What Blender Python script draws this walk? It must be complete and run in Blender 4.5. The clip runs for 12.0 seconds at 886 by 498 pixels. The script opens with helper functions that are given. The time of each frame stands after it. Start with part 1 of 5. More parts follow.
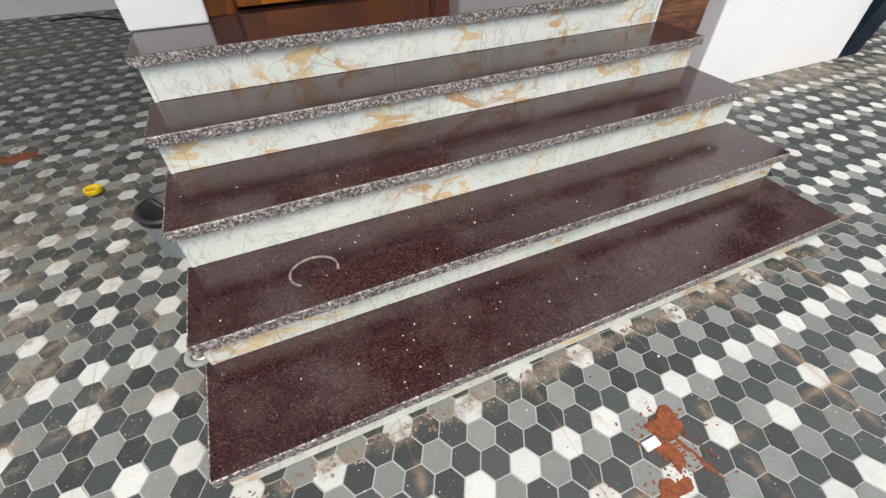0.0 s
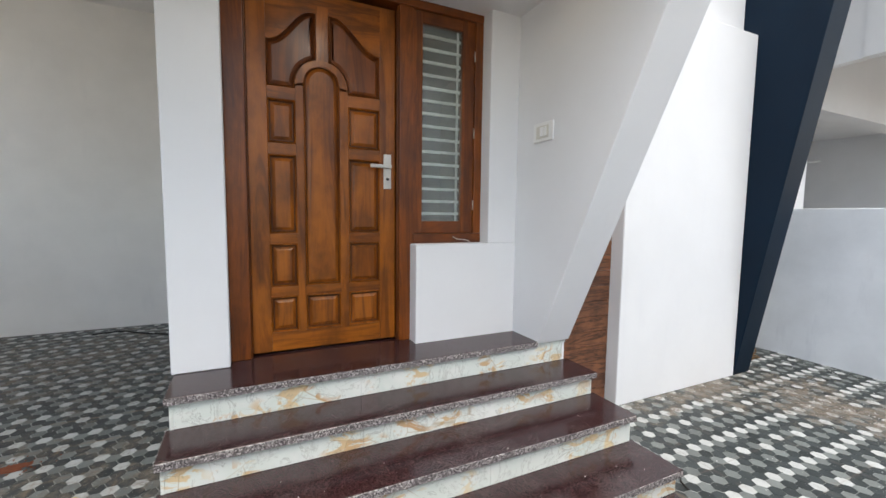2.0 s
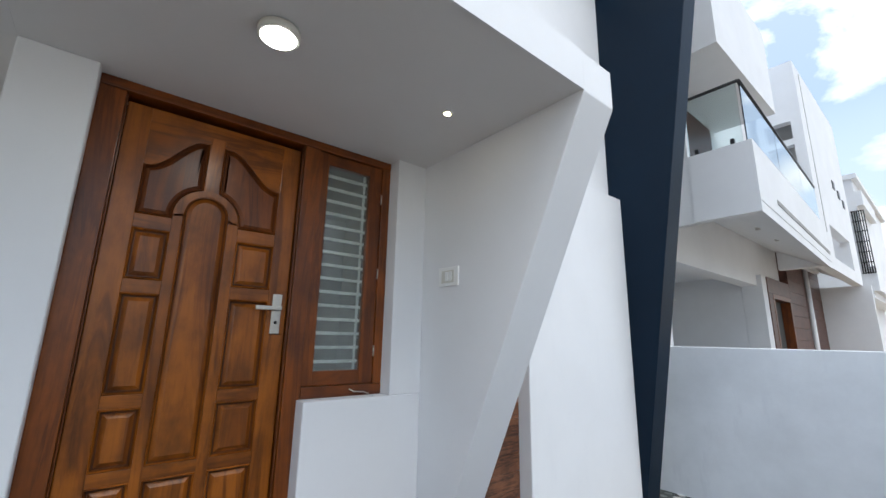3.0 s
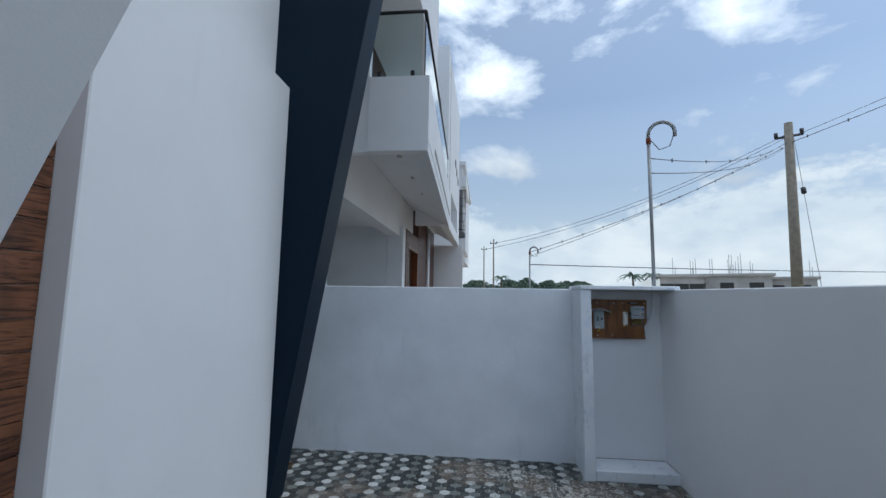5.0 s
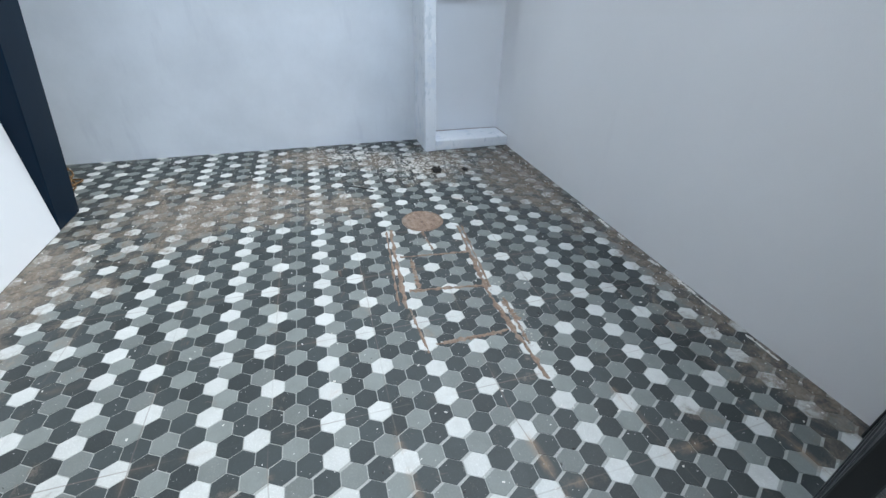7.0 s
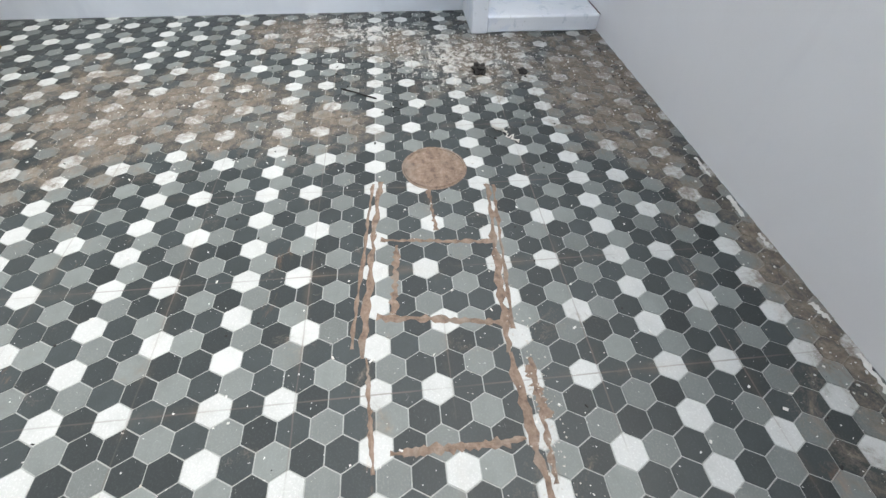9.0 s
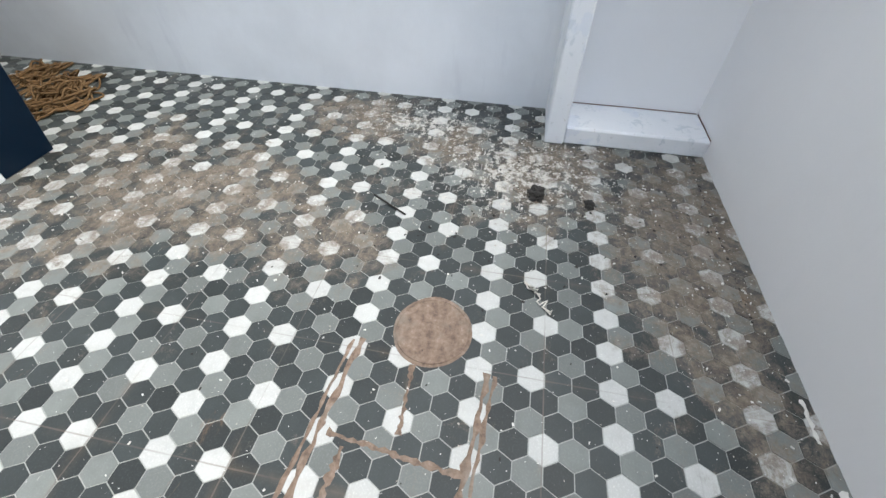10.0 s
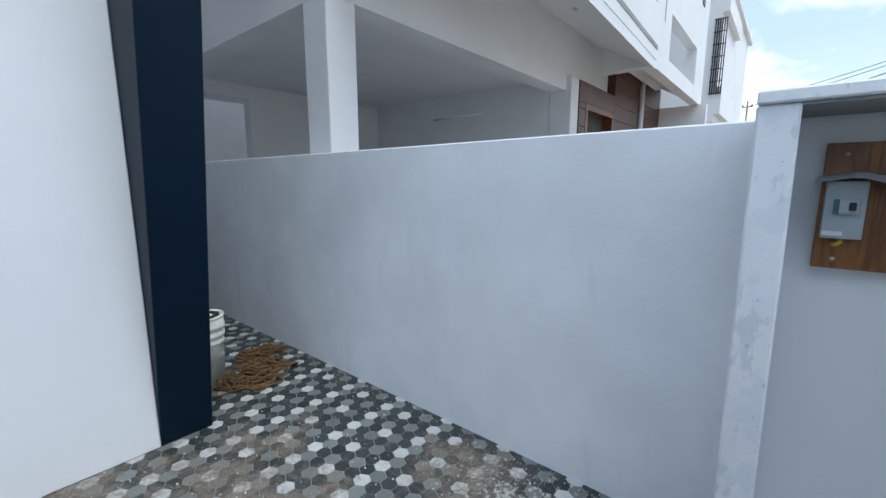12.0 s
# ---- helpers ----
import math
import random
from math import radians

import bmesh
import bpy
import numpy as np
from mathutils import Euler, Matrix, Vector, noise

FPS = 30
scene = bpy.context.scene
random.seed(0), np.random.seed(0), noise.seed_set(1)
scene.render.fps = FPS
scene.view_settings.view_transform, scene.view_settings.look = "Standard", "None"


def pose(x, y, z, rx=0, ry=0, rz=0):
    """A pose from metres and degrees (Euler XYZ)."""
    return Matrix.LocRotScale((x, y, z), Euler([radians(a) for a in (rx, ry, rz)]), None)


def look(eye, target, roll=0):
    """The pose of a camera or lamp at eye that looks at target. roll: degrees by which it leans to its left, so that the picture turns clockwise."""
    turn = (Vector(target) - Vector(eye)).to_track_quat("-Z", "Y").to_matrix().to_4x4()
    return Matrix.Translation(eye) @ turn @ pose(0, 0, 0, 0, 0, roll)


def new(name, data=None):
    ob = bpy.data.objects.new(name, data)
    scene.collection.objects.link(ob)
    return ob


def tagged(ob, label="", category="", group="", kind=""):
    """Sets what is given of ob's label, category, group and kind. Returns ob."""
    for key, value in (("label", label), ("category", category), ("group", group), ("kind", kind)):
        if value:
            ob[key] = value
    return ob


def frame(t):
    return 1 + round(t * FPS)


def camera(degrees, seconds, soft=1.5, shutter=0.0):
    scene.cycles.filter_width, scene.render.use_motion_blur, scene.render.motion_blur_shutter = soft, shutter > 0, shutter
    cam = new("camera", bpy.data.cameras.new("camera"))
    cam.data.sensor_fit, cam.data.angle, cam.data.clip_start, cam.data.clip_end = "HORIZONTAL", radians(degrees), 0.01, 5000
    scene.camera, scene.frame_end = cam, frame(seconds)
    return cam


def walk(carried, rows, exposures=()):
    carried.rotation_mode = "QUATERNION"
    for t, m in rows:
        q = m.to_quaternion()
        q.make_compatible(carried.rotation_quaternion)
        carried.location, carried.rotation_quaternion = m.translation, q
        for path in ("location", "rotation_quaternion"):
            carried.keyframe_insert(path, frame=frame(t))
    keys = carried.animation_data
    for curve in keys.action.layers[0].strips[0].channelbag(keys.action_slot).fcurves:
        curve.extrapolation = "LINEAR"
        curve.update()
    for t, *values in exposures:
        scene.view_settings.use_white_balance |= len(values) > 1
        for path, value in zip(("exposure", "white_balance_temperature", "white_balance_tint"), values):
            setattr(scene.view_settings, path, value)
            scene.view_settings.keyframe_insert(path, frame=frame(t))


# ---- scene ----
cam = camera(94.3, 12.0)
PATH = [
    (0, (-0.048, 1.062, 1.122), (0.541, 2.395, -0.248), -0.5),
    (0.5, (-0.01, 0.934, 1.233), (0.576, 2.459, 0.078), -0.3),
    (1, (-0.028, 0.79, 1.322), (0.623, 2.479, 0.472), -0.0),
    (1.5, (-0.053, 0.69, 1.402), (0.685, 2.479, 0.899), 0.2),
    (2, (-0.057, 0.622, 1.501), (0.803, 2.42, 1.329), 0.7),
    (2.5, (-0.029, 0.636, 1.568), (0.98, 2.356, 1.726), 0.9),
    (3, (0.033, 0.781, 1.642), (1.254, 2.307, 2.066), 1.1),
    (3.5, (0.214, 0.956, 1.652), (1.671, 2.195, 2.237), 1.1),
    (3.7, (0.345, 1.026, 1.649), (1.896, 2.132, 2.259), 1.0),
    (5.3, (1.347, 1.354, 1.478), (3.346, 1.364, 1.528), 0.7),
    (5.5, (1.457, 1.329, 1.435), (3.454, 1.24, 1.354), 0.4),
    (6, (1.593, 1.327, 1.391), (3.52, 1.035, 0.945), 0.8),
    (6.5, (1.571, 1.349, 1.302), (3.363, 0.928, 0.52), 0.9),
    (7, (1.517, 1.352, 1.213), (3.129, 0.856, 0.139), 1.2),
    (7.2, (1.513, 1.347, 1.181), (3.064, 0.836, 0.027), 1.4),
    (8.8, (2.259, 1.002, 1.027), (3.531, 0.754, -0.497), 2.0),
    (9, (2.401, 0.946, 1.025), (3.681, 0.778, -0.502), 1.7),
    (9.5, (2.713, 0.799, 1.05), (4.012, 0.849, -0.471), 1.1),
    (10, (2.972, 0.666, 1.129), (4.337, 0.911, -0.312), 0.8),
    (10.5, (3.157, 0.546, 1.237), (4.729, 0.906, 0.055), 0.7),
    (10.8, (3.233, 0.481, 1.312), (4.93, 0.899, 0.339), 0.8),
    (11, (3.278, 0.424, 1.346), (5.037, 0.903, 0.526), 0.5),
    (11.3, (3.353, 0.38, 1.380), (5.15, 1.005, 0.764), 0.3),
    (11.5, (3.394, 0.363, 1.365), (5.174, 1.142, 0.894), 0.4),
    (11.7, (3.434, 0.366, 1.353), (5.162, 1.306, 0.986), 0.4),
    (12, (3.508, 0.416, 1.399), (5.032, 1.686, 1.074), 0.0),
]
EXPOSURES = [(0.0, 1.6, 7400, 8), (2.0, 1.46, 7050, 7), (2.5, 1.36, 6800, 6), (3.0, 1.1, 6450, 5), (3.5, 0.95, 6050, 3), (5.3, 0.12, 5850, 3), (5.6, 0.17, 5850, 3), (6.0, 0.55, 5900, 2), (6.5, 0.95, 6000, 1), (7.2, 1.56, 6350, 3), (9.0, 1.68, 6950, 6), (10.5, 1.66, 6850, 5), (11.0, 1.36, 6450, 4), (11.5, 1.1, 6250, 3), (12.0, 0.95, 6050, 3)]
walk(cam, [(t, look(eye, target, roll)) for t, eye, target, roll in PATH], EXPOSURES)

# ---- world, sun and lamps ----
SUN_EL, SUN_AZ = 60.0, 190.0
world = bpy.data.worlds.new("world")
scene.world = world
world.use_nodes = True
wn, wl = world.node_tree.nodes, world.node_tree.links
wn.clear()
w_out = wn.new("ShaderNodeOutputWorld")
w_bg = wn.new("ShaderNodeBackground")
w_bg.inputs["Strength"].default_value = 0.12
sky = wn.new("ShaderNodeTexSky")
sky.sky_type = "NISHITA"
sky.sun_disc = False
sky.sun_elevation, sky.sun_rotation = radians(SUN_EL), radians(SUN_AZ)
sky.air_density, sky.dust_density, sky.ozone_density = 1.0, 1.6, 1.6
w_tc = wn.new("ShaderNodeTexCoord")
w_map = wn.new("ShaderNodeMapping")
w_map.inputs["Scale"].default_value = (1.0, 1.0, 1.9)
w_noise = wn.new("ShaderNodeTexNoise")
w_noise.inputs["Scale"].default_value = 3.1
w_noise.inputs["Detail"].default_value = 9.0
w_noise.inputs["Roughness"].default_value = 0.56
w_noise.inputs["Distortion"].default_value = 0.25
w_ramp = wn.new("ShaderNodeValToRGB")
w_ramp.color_ramp.elements[0].position, w_ramp.color_ramp.elements[1].position = 0.46, 0.64
w_sep = wn.new("ShaderNodeSeparateXYZ")
w_low = wn.new("ShaderNodeMapRange")          # thicker haze and cloud towards the horizon
w_low.inputs[1].default_value, w_low.inputs[2].default_value = 0.02, 0.42
w_low.inputs[3].default_value, w_low.inputs[4].default_value = 0.72, 0.16
w_max = wn.new("ShaderNodeMath")
w_max.operation = "MAXIMUM"
w_mix = wn.new("ShaderNodeMix")
w_mix.data_type = "RGBA"
w_zen = wn.new("ShaderNodeMapRange")          # cloud gets brighter towards the hidden sun overhead
w_zen.inputs[1].default_value, w_zen.inputs[2].default_value = 0.25, 0.95
w_zen.inputs[3].default_value, w_zen.inputs[4].default_value = 4.8, 16.5
w_cl = wn.new("ShaderNodeVectorMath")
w_cl.operation = "SCALE"
w_cl.inputs[0].default_value = (0.98, 1.0, 1.05)
wl.new(w_sep.outputs["Z"], w_zen.inputs[0])
wl.new(w_zen.outputs[0], w_cl.inputs["Scale"])
wl.new(w_cl.outputs[0], w_mix.inputs["B"])
wl.new(w_tc.outputs["Generated"], w_map.inputs["Vector"])
wl.new(w_map.outputs["Vector"], w_noise.inputs["Vector"])
wl.new(w_noise.outputs["Fac"], w_ramp.inputs["Fac"])
wl.new(w_tc.outputs["Generated"], w_sep.inputs["Vector"])
wl.new(w_sep.outputs["Z"], w_low.inputs[0])
wl.new(w_ramp.outputs["Color"], w_max.inputs[0])
wl.new(w_low.outputs[0], w_max.inputs[1])
wl.new(w_max.outputs[0], w_mix.inputs["Factor"])
wl.new(sky.outputs["Color"], w_mix.inputs["A"])
# heaped cloud low over the horizon
w_puff = wn.new("ShaderNodeTexNoise")
w_puff.inputs["Scale"].default_value, w_puff.inputs["Detail"].default_value, w_puff.inputs["Roughness"].default_value = 5.2, 10.0, 0.58
w_wide = wn.new("ShaderNodeTexNoise")
w_wide.inputs["Scale"].default_value, w_wide.inputs["Detail"].default_value = 1.7, 1.0
w_sum = wn.new("ShaderNodeMath")
w_sum.operation = "MULTIPLY_ADD"
w_sum.inputs[1].default_value = 1.3
w_drop = wn.new("ShaderNodeMath")
w_drop.operation = "MULTIPLY_ADD"
w_drop.inputs[1].default_value = -1.15
w_bank = wn.new("ShaderNodeMapRange")
w_bank.inputs[1].default_value, w_bank.inputs[2].default_value = 1.07, 1.16
w_bank.inputs[3].default_value, w_bank.inputs[4].default_value = 0.0, 0.85
w_heap = wn.new("ShaderNodeMix")
w_heap.data_type = "RGBA"
w_tone = wn.new("ShaderNodeValToRGB")
w_tone.color_ramp.elements[0].position, w_tone.color_ramp.elements[1].position = 0.35, 0.62
w_tone.color_ramp.elements[0].color, w_tone.color_ramp.elements[1].color = (0.72, 0.78, 0.86, 1), (0.98, 0.99, 1.0, 1)
w_gain = wn.new("ShaderNodeVectorMath")
w_gain.operation = "SCALE"
w_gain.inputs["Scale"].default_value = 6.6
wl.new(w_map.outputs["Vector"], w_puff.inputs["Vector"])
wl.new(w_map.outputs["Vector"], w_wide.inputs["Vector"])
wl.new(w_wide.outputs["Fac"], w_sum.inputs[0])
wl.new(w_puff.outputs["Fac"], w_sum.inputs[2])
wl.new(w_sep.outputs["Z"], w_drop.inputs[0])
wl.new(w_sum.outputs[0], w_drop.inputs[2])
wl.new(w_drop.outputs[0], w_bank.inputs[0])
wl.new(w_puff.outputs["Fac"], w_tone.inputs["Fac"])
wl.new(w_tone.outputs["Color"], w_gain.inputs[0])
wl.new(w_bank.outputs[0], w_heap.inputs["Factor"])
wl.new(w_mix.outputs["Result"], w_heap.inputs["A"])
wl.new(w_gain.outputs[0], w_heap.inputs["B"])
wl.new(w_heap.outputs["Result"], w_bg.inputs["Color"])
wl.new(w_bg.outputs["Background"], w_out.inputs["Surface"])

sun_data = bpy.data.lights.new("sun", "SUN")
sun_data.energy, sun_data.angle, sun_data.color = 0.5, radians(35), (1.0, 0.985, 0.96)
sun = new("sun", sun_data)
_a, _e = radians(SUN_AZ), radians(SUN_EL)
SUN_DIR = Vector((math.sin(_a) * math.cos(_e), math.cos(_a) * math.cos(_e), math.sin(_e)))
sun.matrix_world = look(SUN_DIR * 30, (0, 0, 0))


# ---- materials ----
class Nodes:
    """Short hand for a node material."""

    def __init__(self, name):
        self.mat = bpy.data.materials.new(name)
        self.mat.use_nodes = True
        self.n, self.l = self.mat.node_tree.nodes, self.mat.node_tree.links
        self.bsdf = self.n["Principled BSDF"]

    def node(self, kind, **inputs):
        nd = self.n.new(kind)
        for k, v in inputs.items():
            self.put(v, nd.inputs[k.replace("_", " ")])
        return nd

    def put(self, v, socket):
        if hasattr(v, "is_output"):
            self.l.new(v, socket)
        else:
            socket.default_value = v

    def pos(self):
        return self.n.new("ShaderNodeNewGeometry").outputs["Position"]

    def scaled(self, vec, s):
        return self.node("ShaderNodeMapping", Vector=vec, Scale=s).outputs[0]

    def noise(self, vec, scale, detail=4.0, rough=0.55, dist=0.0):
        return self.node("ShaderNodeTexNoise", Vector=vec, Scale=scale, Detail=detail, Roughness=rough, Distortion=dist).outputs["Fac"]

    def ramp(self, fac, *stops):
        nd = self.node("ShaderNodeValToRGB", Fac=fac)
        el = nd.color_ramp.elements
        while len(el) < len(stops):
            el.new(0.5)
        for e, (p, c) in zip(el, stops):
            e.position = p
            e.color = c if len(c) == 4 else (*c, 1)
        return nd.outputs["Color"]

    def grey(self, fac, lo, hi):
        nd = self.node("ShaderNodeMapRange")
        self.put(fac, nd.inputs[0])
        nd.inputs[1].default_value, nd.inputs[2].default_value = lo, hi
        return nd.outputs[0]

    def mix(self, fac, a, b, mode="MIX"):
        nd = self.n.new("ShaderNodeMix")
        nd.data_type, nd.blend_type = "RGBA", mode
        self.put(fac, nd.inputs["Factor"])
        self.put(a if hasattr(a, "is_output") else (*a, 1), nd.inputs["A"])
        self.put(b if hasattr(b, "is_output") else (*b, 1), nd.inputs["B"])
        return nd.outputs["Result"]

    def math(self, op, a, b=0.0, c=0.0):
        nd = self.n.new("ShaderNodeMath")
        nd.operation = op
        for i, v in enumerate((a, b, c)):
            self.put(v, nd.inputs[i])
        return nd.outputs[0]

    def bump(self, height, strength=0.2, dist=0.01):
        nd = self.node("ShaderNodeBump", Height=height, Strength=strength, Distance=dist)
        self.l.new(nd.outputs[0], self.bsdf.inputs["Normal"])

    def done(self, colour, rough=0.5, metal=0.0, spec=0.5):
        self.put(colour if hasattr(colour, "is_output") else (*colour, 1), self.bsdf.inputs["Base Color"])
        self.put(rough, self.bsdf.inputs["Roughness"])
        self.bsdf.inputs["Metallic"].default_value = metal
        self.bsdf.inputs["Specular IOR Level"].default_value = spec
        return self.mat


def paint(name, colour, blotch=0.06, rough=0.6, dirt=0.35, grain=0.10, spec=0.35):
    m = Nodes(name)
    p = m.pos()
    big = m.noise(p, 1.3, 5, 0.6)
    streak = m.noise(m.scaled(p, (3.0, 3.0, 0.7)), 1.6, 6, 0.62)
    c2 = tuple(c * (1 - blotch * 2.2) for c in colour)
    col = m.mix(m.grey(big, 0.35, 0.7), colour, c2)
    col = m.mix(m.grey(streak, 0.60, 0.80), col, tuple(c * (1 - dirt) for c in colour[:2]) + (colour[2] * (1 - dirt * 0.9),))
    fine = m.noise(p, 160, 3, 0.6)
    mid = m.noise(p, 14, 4, 0.6)
    m.bump(m.math("ADD", fine, m.math("MULTIPLY", mid, 2.0)), grain, 0.004)
    return m.done(col, rough, 0, spec)


M_white = paint("white_wall_paint", (0.80, 0.81, 0.83), 0.02, 0.62, 0.05)
M_ceiling = paint("white_ceiling_paint", (0.78, 0.77, 0.77), 0.02, 0.7, 0.02)
M_patch = paint("patched_white_paint", (0.79, 0.82, 0.86), 0.07, 0.7, 0.17, 0.25)
M_carport = paint("off_white_primer", (0.80, 0.79, 0.77), 0.04, 0.75, 0.08)
M_neigh = paint("neighbour_white_paint", (0.74, 0.75, 0.77), 0.03, 0.65, 0.06)


def scraped():
    """White plaster with bluish putty patches and worn edges."""
    m = Nodes("patched_putty_plaster")
    p = m.pos()
    big = m.noise(p, 1.3, 5, 0.6)
    col = m.mix(m.grey(big, 0.35, 0.7), (0.80, 0.82, 0.85), (0.70, 0.74, 0.79))
    spots = m.noise(m.scaled(p, (1.0, 1.0, 0.55)), 13, 6, 0.68, 0.5)
    col = m.mix(m.math("MULTIPLY", m.grey(spots, 0.57, 0.62), 0.5), col, (0.50, 0.56, 0.61))
    wide = m.noise(p, 5.0, 4, 0.6)
    col = m.mix(m.math("MULTIPLY", m.grey(wide, 0.57, 0.61), 0.4), col, (0.62, 0.68, 0.78))
    crumbs = m.noise(p, 55, 4, 0.6)
    col = m.mix(m.math("MULTIPLY", m.grey(crumbs, 0.66, 0.72), 0.6), col, (0.42, 0.42, 0.40))
    m.bump(m.math("ADD", spots, m.noise(p, 150, 3, 0.6)), 0.22, 0.004)
    return m.done(col, 0.7, 0, 0.3)


M_scraped = scraped()
M_concrete = paint("grey_concrete", (0.36, 0.36, 0.35), 0.15, 0.85, 0.3, 0.5)
M_navy = paint("navy_blue_paint", (0.0016, 0.0112, 0.026), 0.1, 0.48, 0.1, 0.08, 0.16)
M_teal = paint("dark_teal_paint", (0.02, 0.09, 0.14), 0.1, 0.5, 0.1)
M_black = paint("black_gate_paint", (0.010, 0.012, 0.014), 0.1, 0.4, 0.2)


def plain(name, colour, rough=0.5, metal=0.0, var=0.12, scale=25, spec=0.5):
    m = Nodes(name)
    f = m.noise(m.pos(), scale, 5, 0.6)
    col = m.mix(m.grey(f, 0.35, 0.7), tuple(c * (1 + var) for c in colour), tuple(c * (1 - var) for c in colour))
    m.bump(f, 0.05, 0.002)
    return m.done(col, rough, metal, spec)


def granite_top():
    m = Nodes("maroon_granite_polished")
    p = m.pos()
    v = m.node("ShaderNodeTexVoronoi", Vector=m.scaled(p, (1, 1, 1)), Scale=330.0).outputs["Color"]
    g = m.node("ShaderNodeSeparateColor", Color=v).outputs[0]
    col = m.ramp(g, (0.0, (0.008, 0.004, 0.005)), (0.45, (0.027, 0.0105, 0.0115)), (0.75, (0.046, 0.0165, 0.0185)), (0.95, (0.056, 0.023, 0.025)), (1.0, (0.11, 0.07, 0.068)))
    dust = m.noise(p, 6, 6, 0.65)
    speck = m.noise(p, 240, 2, 0.5)
    dustmask = m.math("MULTIPLY", m.grey(dust, 0.45, 0.80), 0.12)
    col = m.mix(dustmask, col, (0.30, 0.27, 0.25))
    col = m.mix(m.math("MULTIPLY", m.grey(speck, 0.735, 0.775), m.grey(dust, 0.42, 0.6)), col, (0.62, 0.58, 0.55))
    rough = m.math("ADD", 0.13, m.math("MULTIPLY", dustmask, 0.9))
    m.bump(m.noise(p, 9, 3, 0.5), 0.02, 0.002)
    return m.done(col, rough, 0, 0.5)


def granite_edge():
    m = Nodes("grey_granite_sawn_edge")
    p = m.pos()
    v = m.node("ShaderNodeTexVoronoi", Vector=p, Scale=170.0).outputs["Color"]
    g = m.node("ShaderNodeSeparateColor", Color=v).outputs[0]
    col = m.ramp(g, (0.0, (0.035, 0.03, 0.032)), (0.35, (0.10, 0.085, 0.085)), (0.6, (0.21, 0.185, 0.185)), (0.85, (0.36, 0.33, 0.325)), (1.0, (0.55, 0.52, 0.50)))
    m.bump(g, 0.25, 0.002)
    return m.done(col, 0.6)


def marble():
    m = Nodes("ivory_marble_riser")
    p = m.pos()
    warp = m.scaled(p, (0.9, 1.4, 1.7))
    cells = m.node("ShaderNodeTexVoronoi", Vector=m.scaled(p, (1.0, 1.0, 1.5)), Scale=7.0, Randomness=1.0)
    tone = m.node("ShaderNodeSeparateColor", Color=cells.outputs["Color"]).outputs[0]
    edge = m.node("ShaderNodeTexVoronoi", Vector=m.scaled(p, (1.0, 1.0, 1.5)), Scale=7.0, Randomness=1.0)
    edge.feature = "DISTANCE_TO_EDGE"
    n1 = m.noise(p, 5.0, 8, 0.7, 1.6)
    vein = m.grey(m.math("ABSOLUTE", m.math("SUBTRACT", n1, 0.5)), 0.013, 0.0)
    n2 = m.noise(warp, 3.1, 6, 0.6, 0.8)
    col = m.mix(m.grey(n2, 0.35, 0.65), (0.63, 0.69, 0.64), (0.76, 0.77, 0.735))
    shards = m.noise(m.scaled(p, (1.0, 1.0, 1.8)), 5.5, 4, 0.6, 2.4)
    place = m.grey(m.noise(p, 3.4, 2, 0.5), 0.50, 0.57)
    gold = m.math("MULTIPLY", m.math("MULTIPLY", m.grey(shards, 0.50, 0.56), place), 0.85)
    goldcol = m.mix(tone, (0.74, 0.60, 0.34), (0.50, 0.25, 0.07))
    col = m.mix(gold, col, goldcol)
    col = m.mix(m.math("MULTIPLY", m.math("MULTIPLY", m.grey(edge.outputs["Distance"], 0.020, 0.0), place), 0.7), col, (0.40, 0.29, 0.15))
    col = m.mix(m.math("MULTIPLY", vein, 0.6), col, (0.22, 0.21, 0.18))
    return m.done(col, 0.3)


def wood(name, axis, dark, light, ring=9.0, rough=0.33, figure=0.40):
    """Varnished timber; the grain runs along the axis."""
    m = Nodes(name)
    tc = m.n.new("ShaderNodeTexCoord").outputs["Object"]
    rnd = m.n.new("ShaderNodeObjectInfo").outputs["Random"]
    off = m.node("ShaderNodeCombineXYZ", X=m.math("MULTIPLY", rnd, 7.0), Y=m.math("MULTIPLY", rnd, 3.0), Z=m.math("MULTIPLY", rnd, 5.0)).outputs[0]
    vec = m.node("ShaderNodeVectorMath")
    m.put(tc, vec.inputs[0])
    m.put(off, vec.inputs[1])
    s = [1.0, 1.0, 1.0]
    s[axis] = 0.09
    v = m.scaled(vec.outputs[0], tuple(s))
    big = m.noise(v, ring, 5, 0.6, 1.3)
    fine = m.noise(v, 90, 6, 0.7)
    rings = m.math("ABSOLUTE", m.math("SINE", m.math("MULTIPLY", big, 15.0)))
    col = m.mix(m.math("ADD", m.math("MULTIPLY", rings, figure), m.math("MULTIPLY", m.grey(big, 0.30, 0.70), 0.85 - figure)), dark, light)
    col = m.mix(m.math("MULTIPLY", m.grey(fine, 0.48, 0.74), 0.26), col, tuple(c * 0.35 for c in dark))
    blot = m.noise(m.scaled(vec.outputs[0], (1.0, 1.0, 0.6)), 6.5, 5, 0.6)
    col = m.mix(m.math("MULTIPLY", m.grey(blot, 0.42, 0.68), 0.60), col, tuple(c * 0.5 for c in dark))
    m.bump(fine, 0.06, 0.002)
    return m.done(col, m.math("ADD", rough, m.math("MULTIPLY", fine, 0.12)), 0, 0.5)


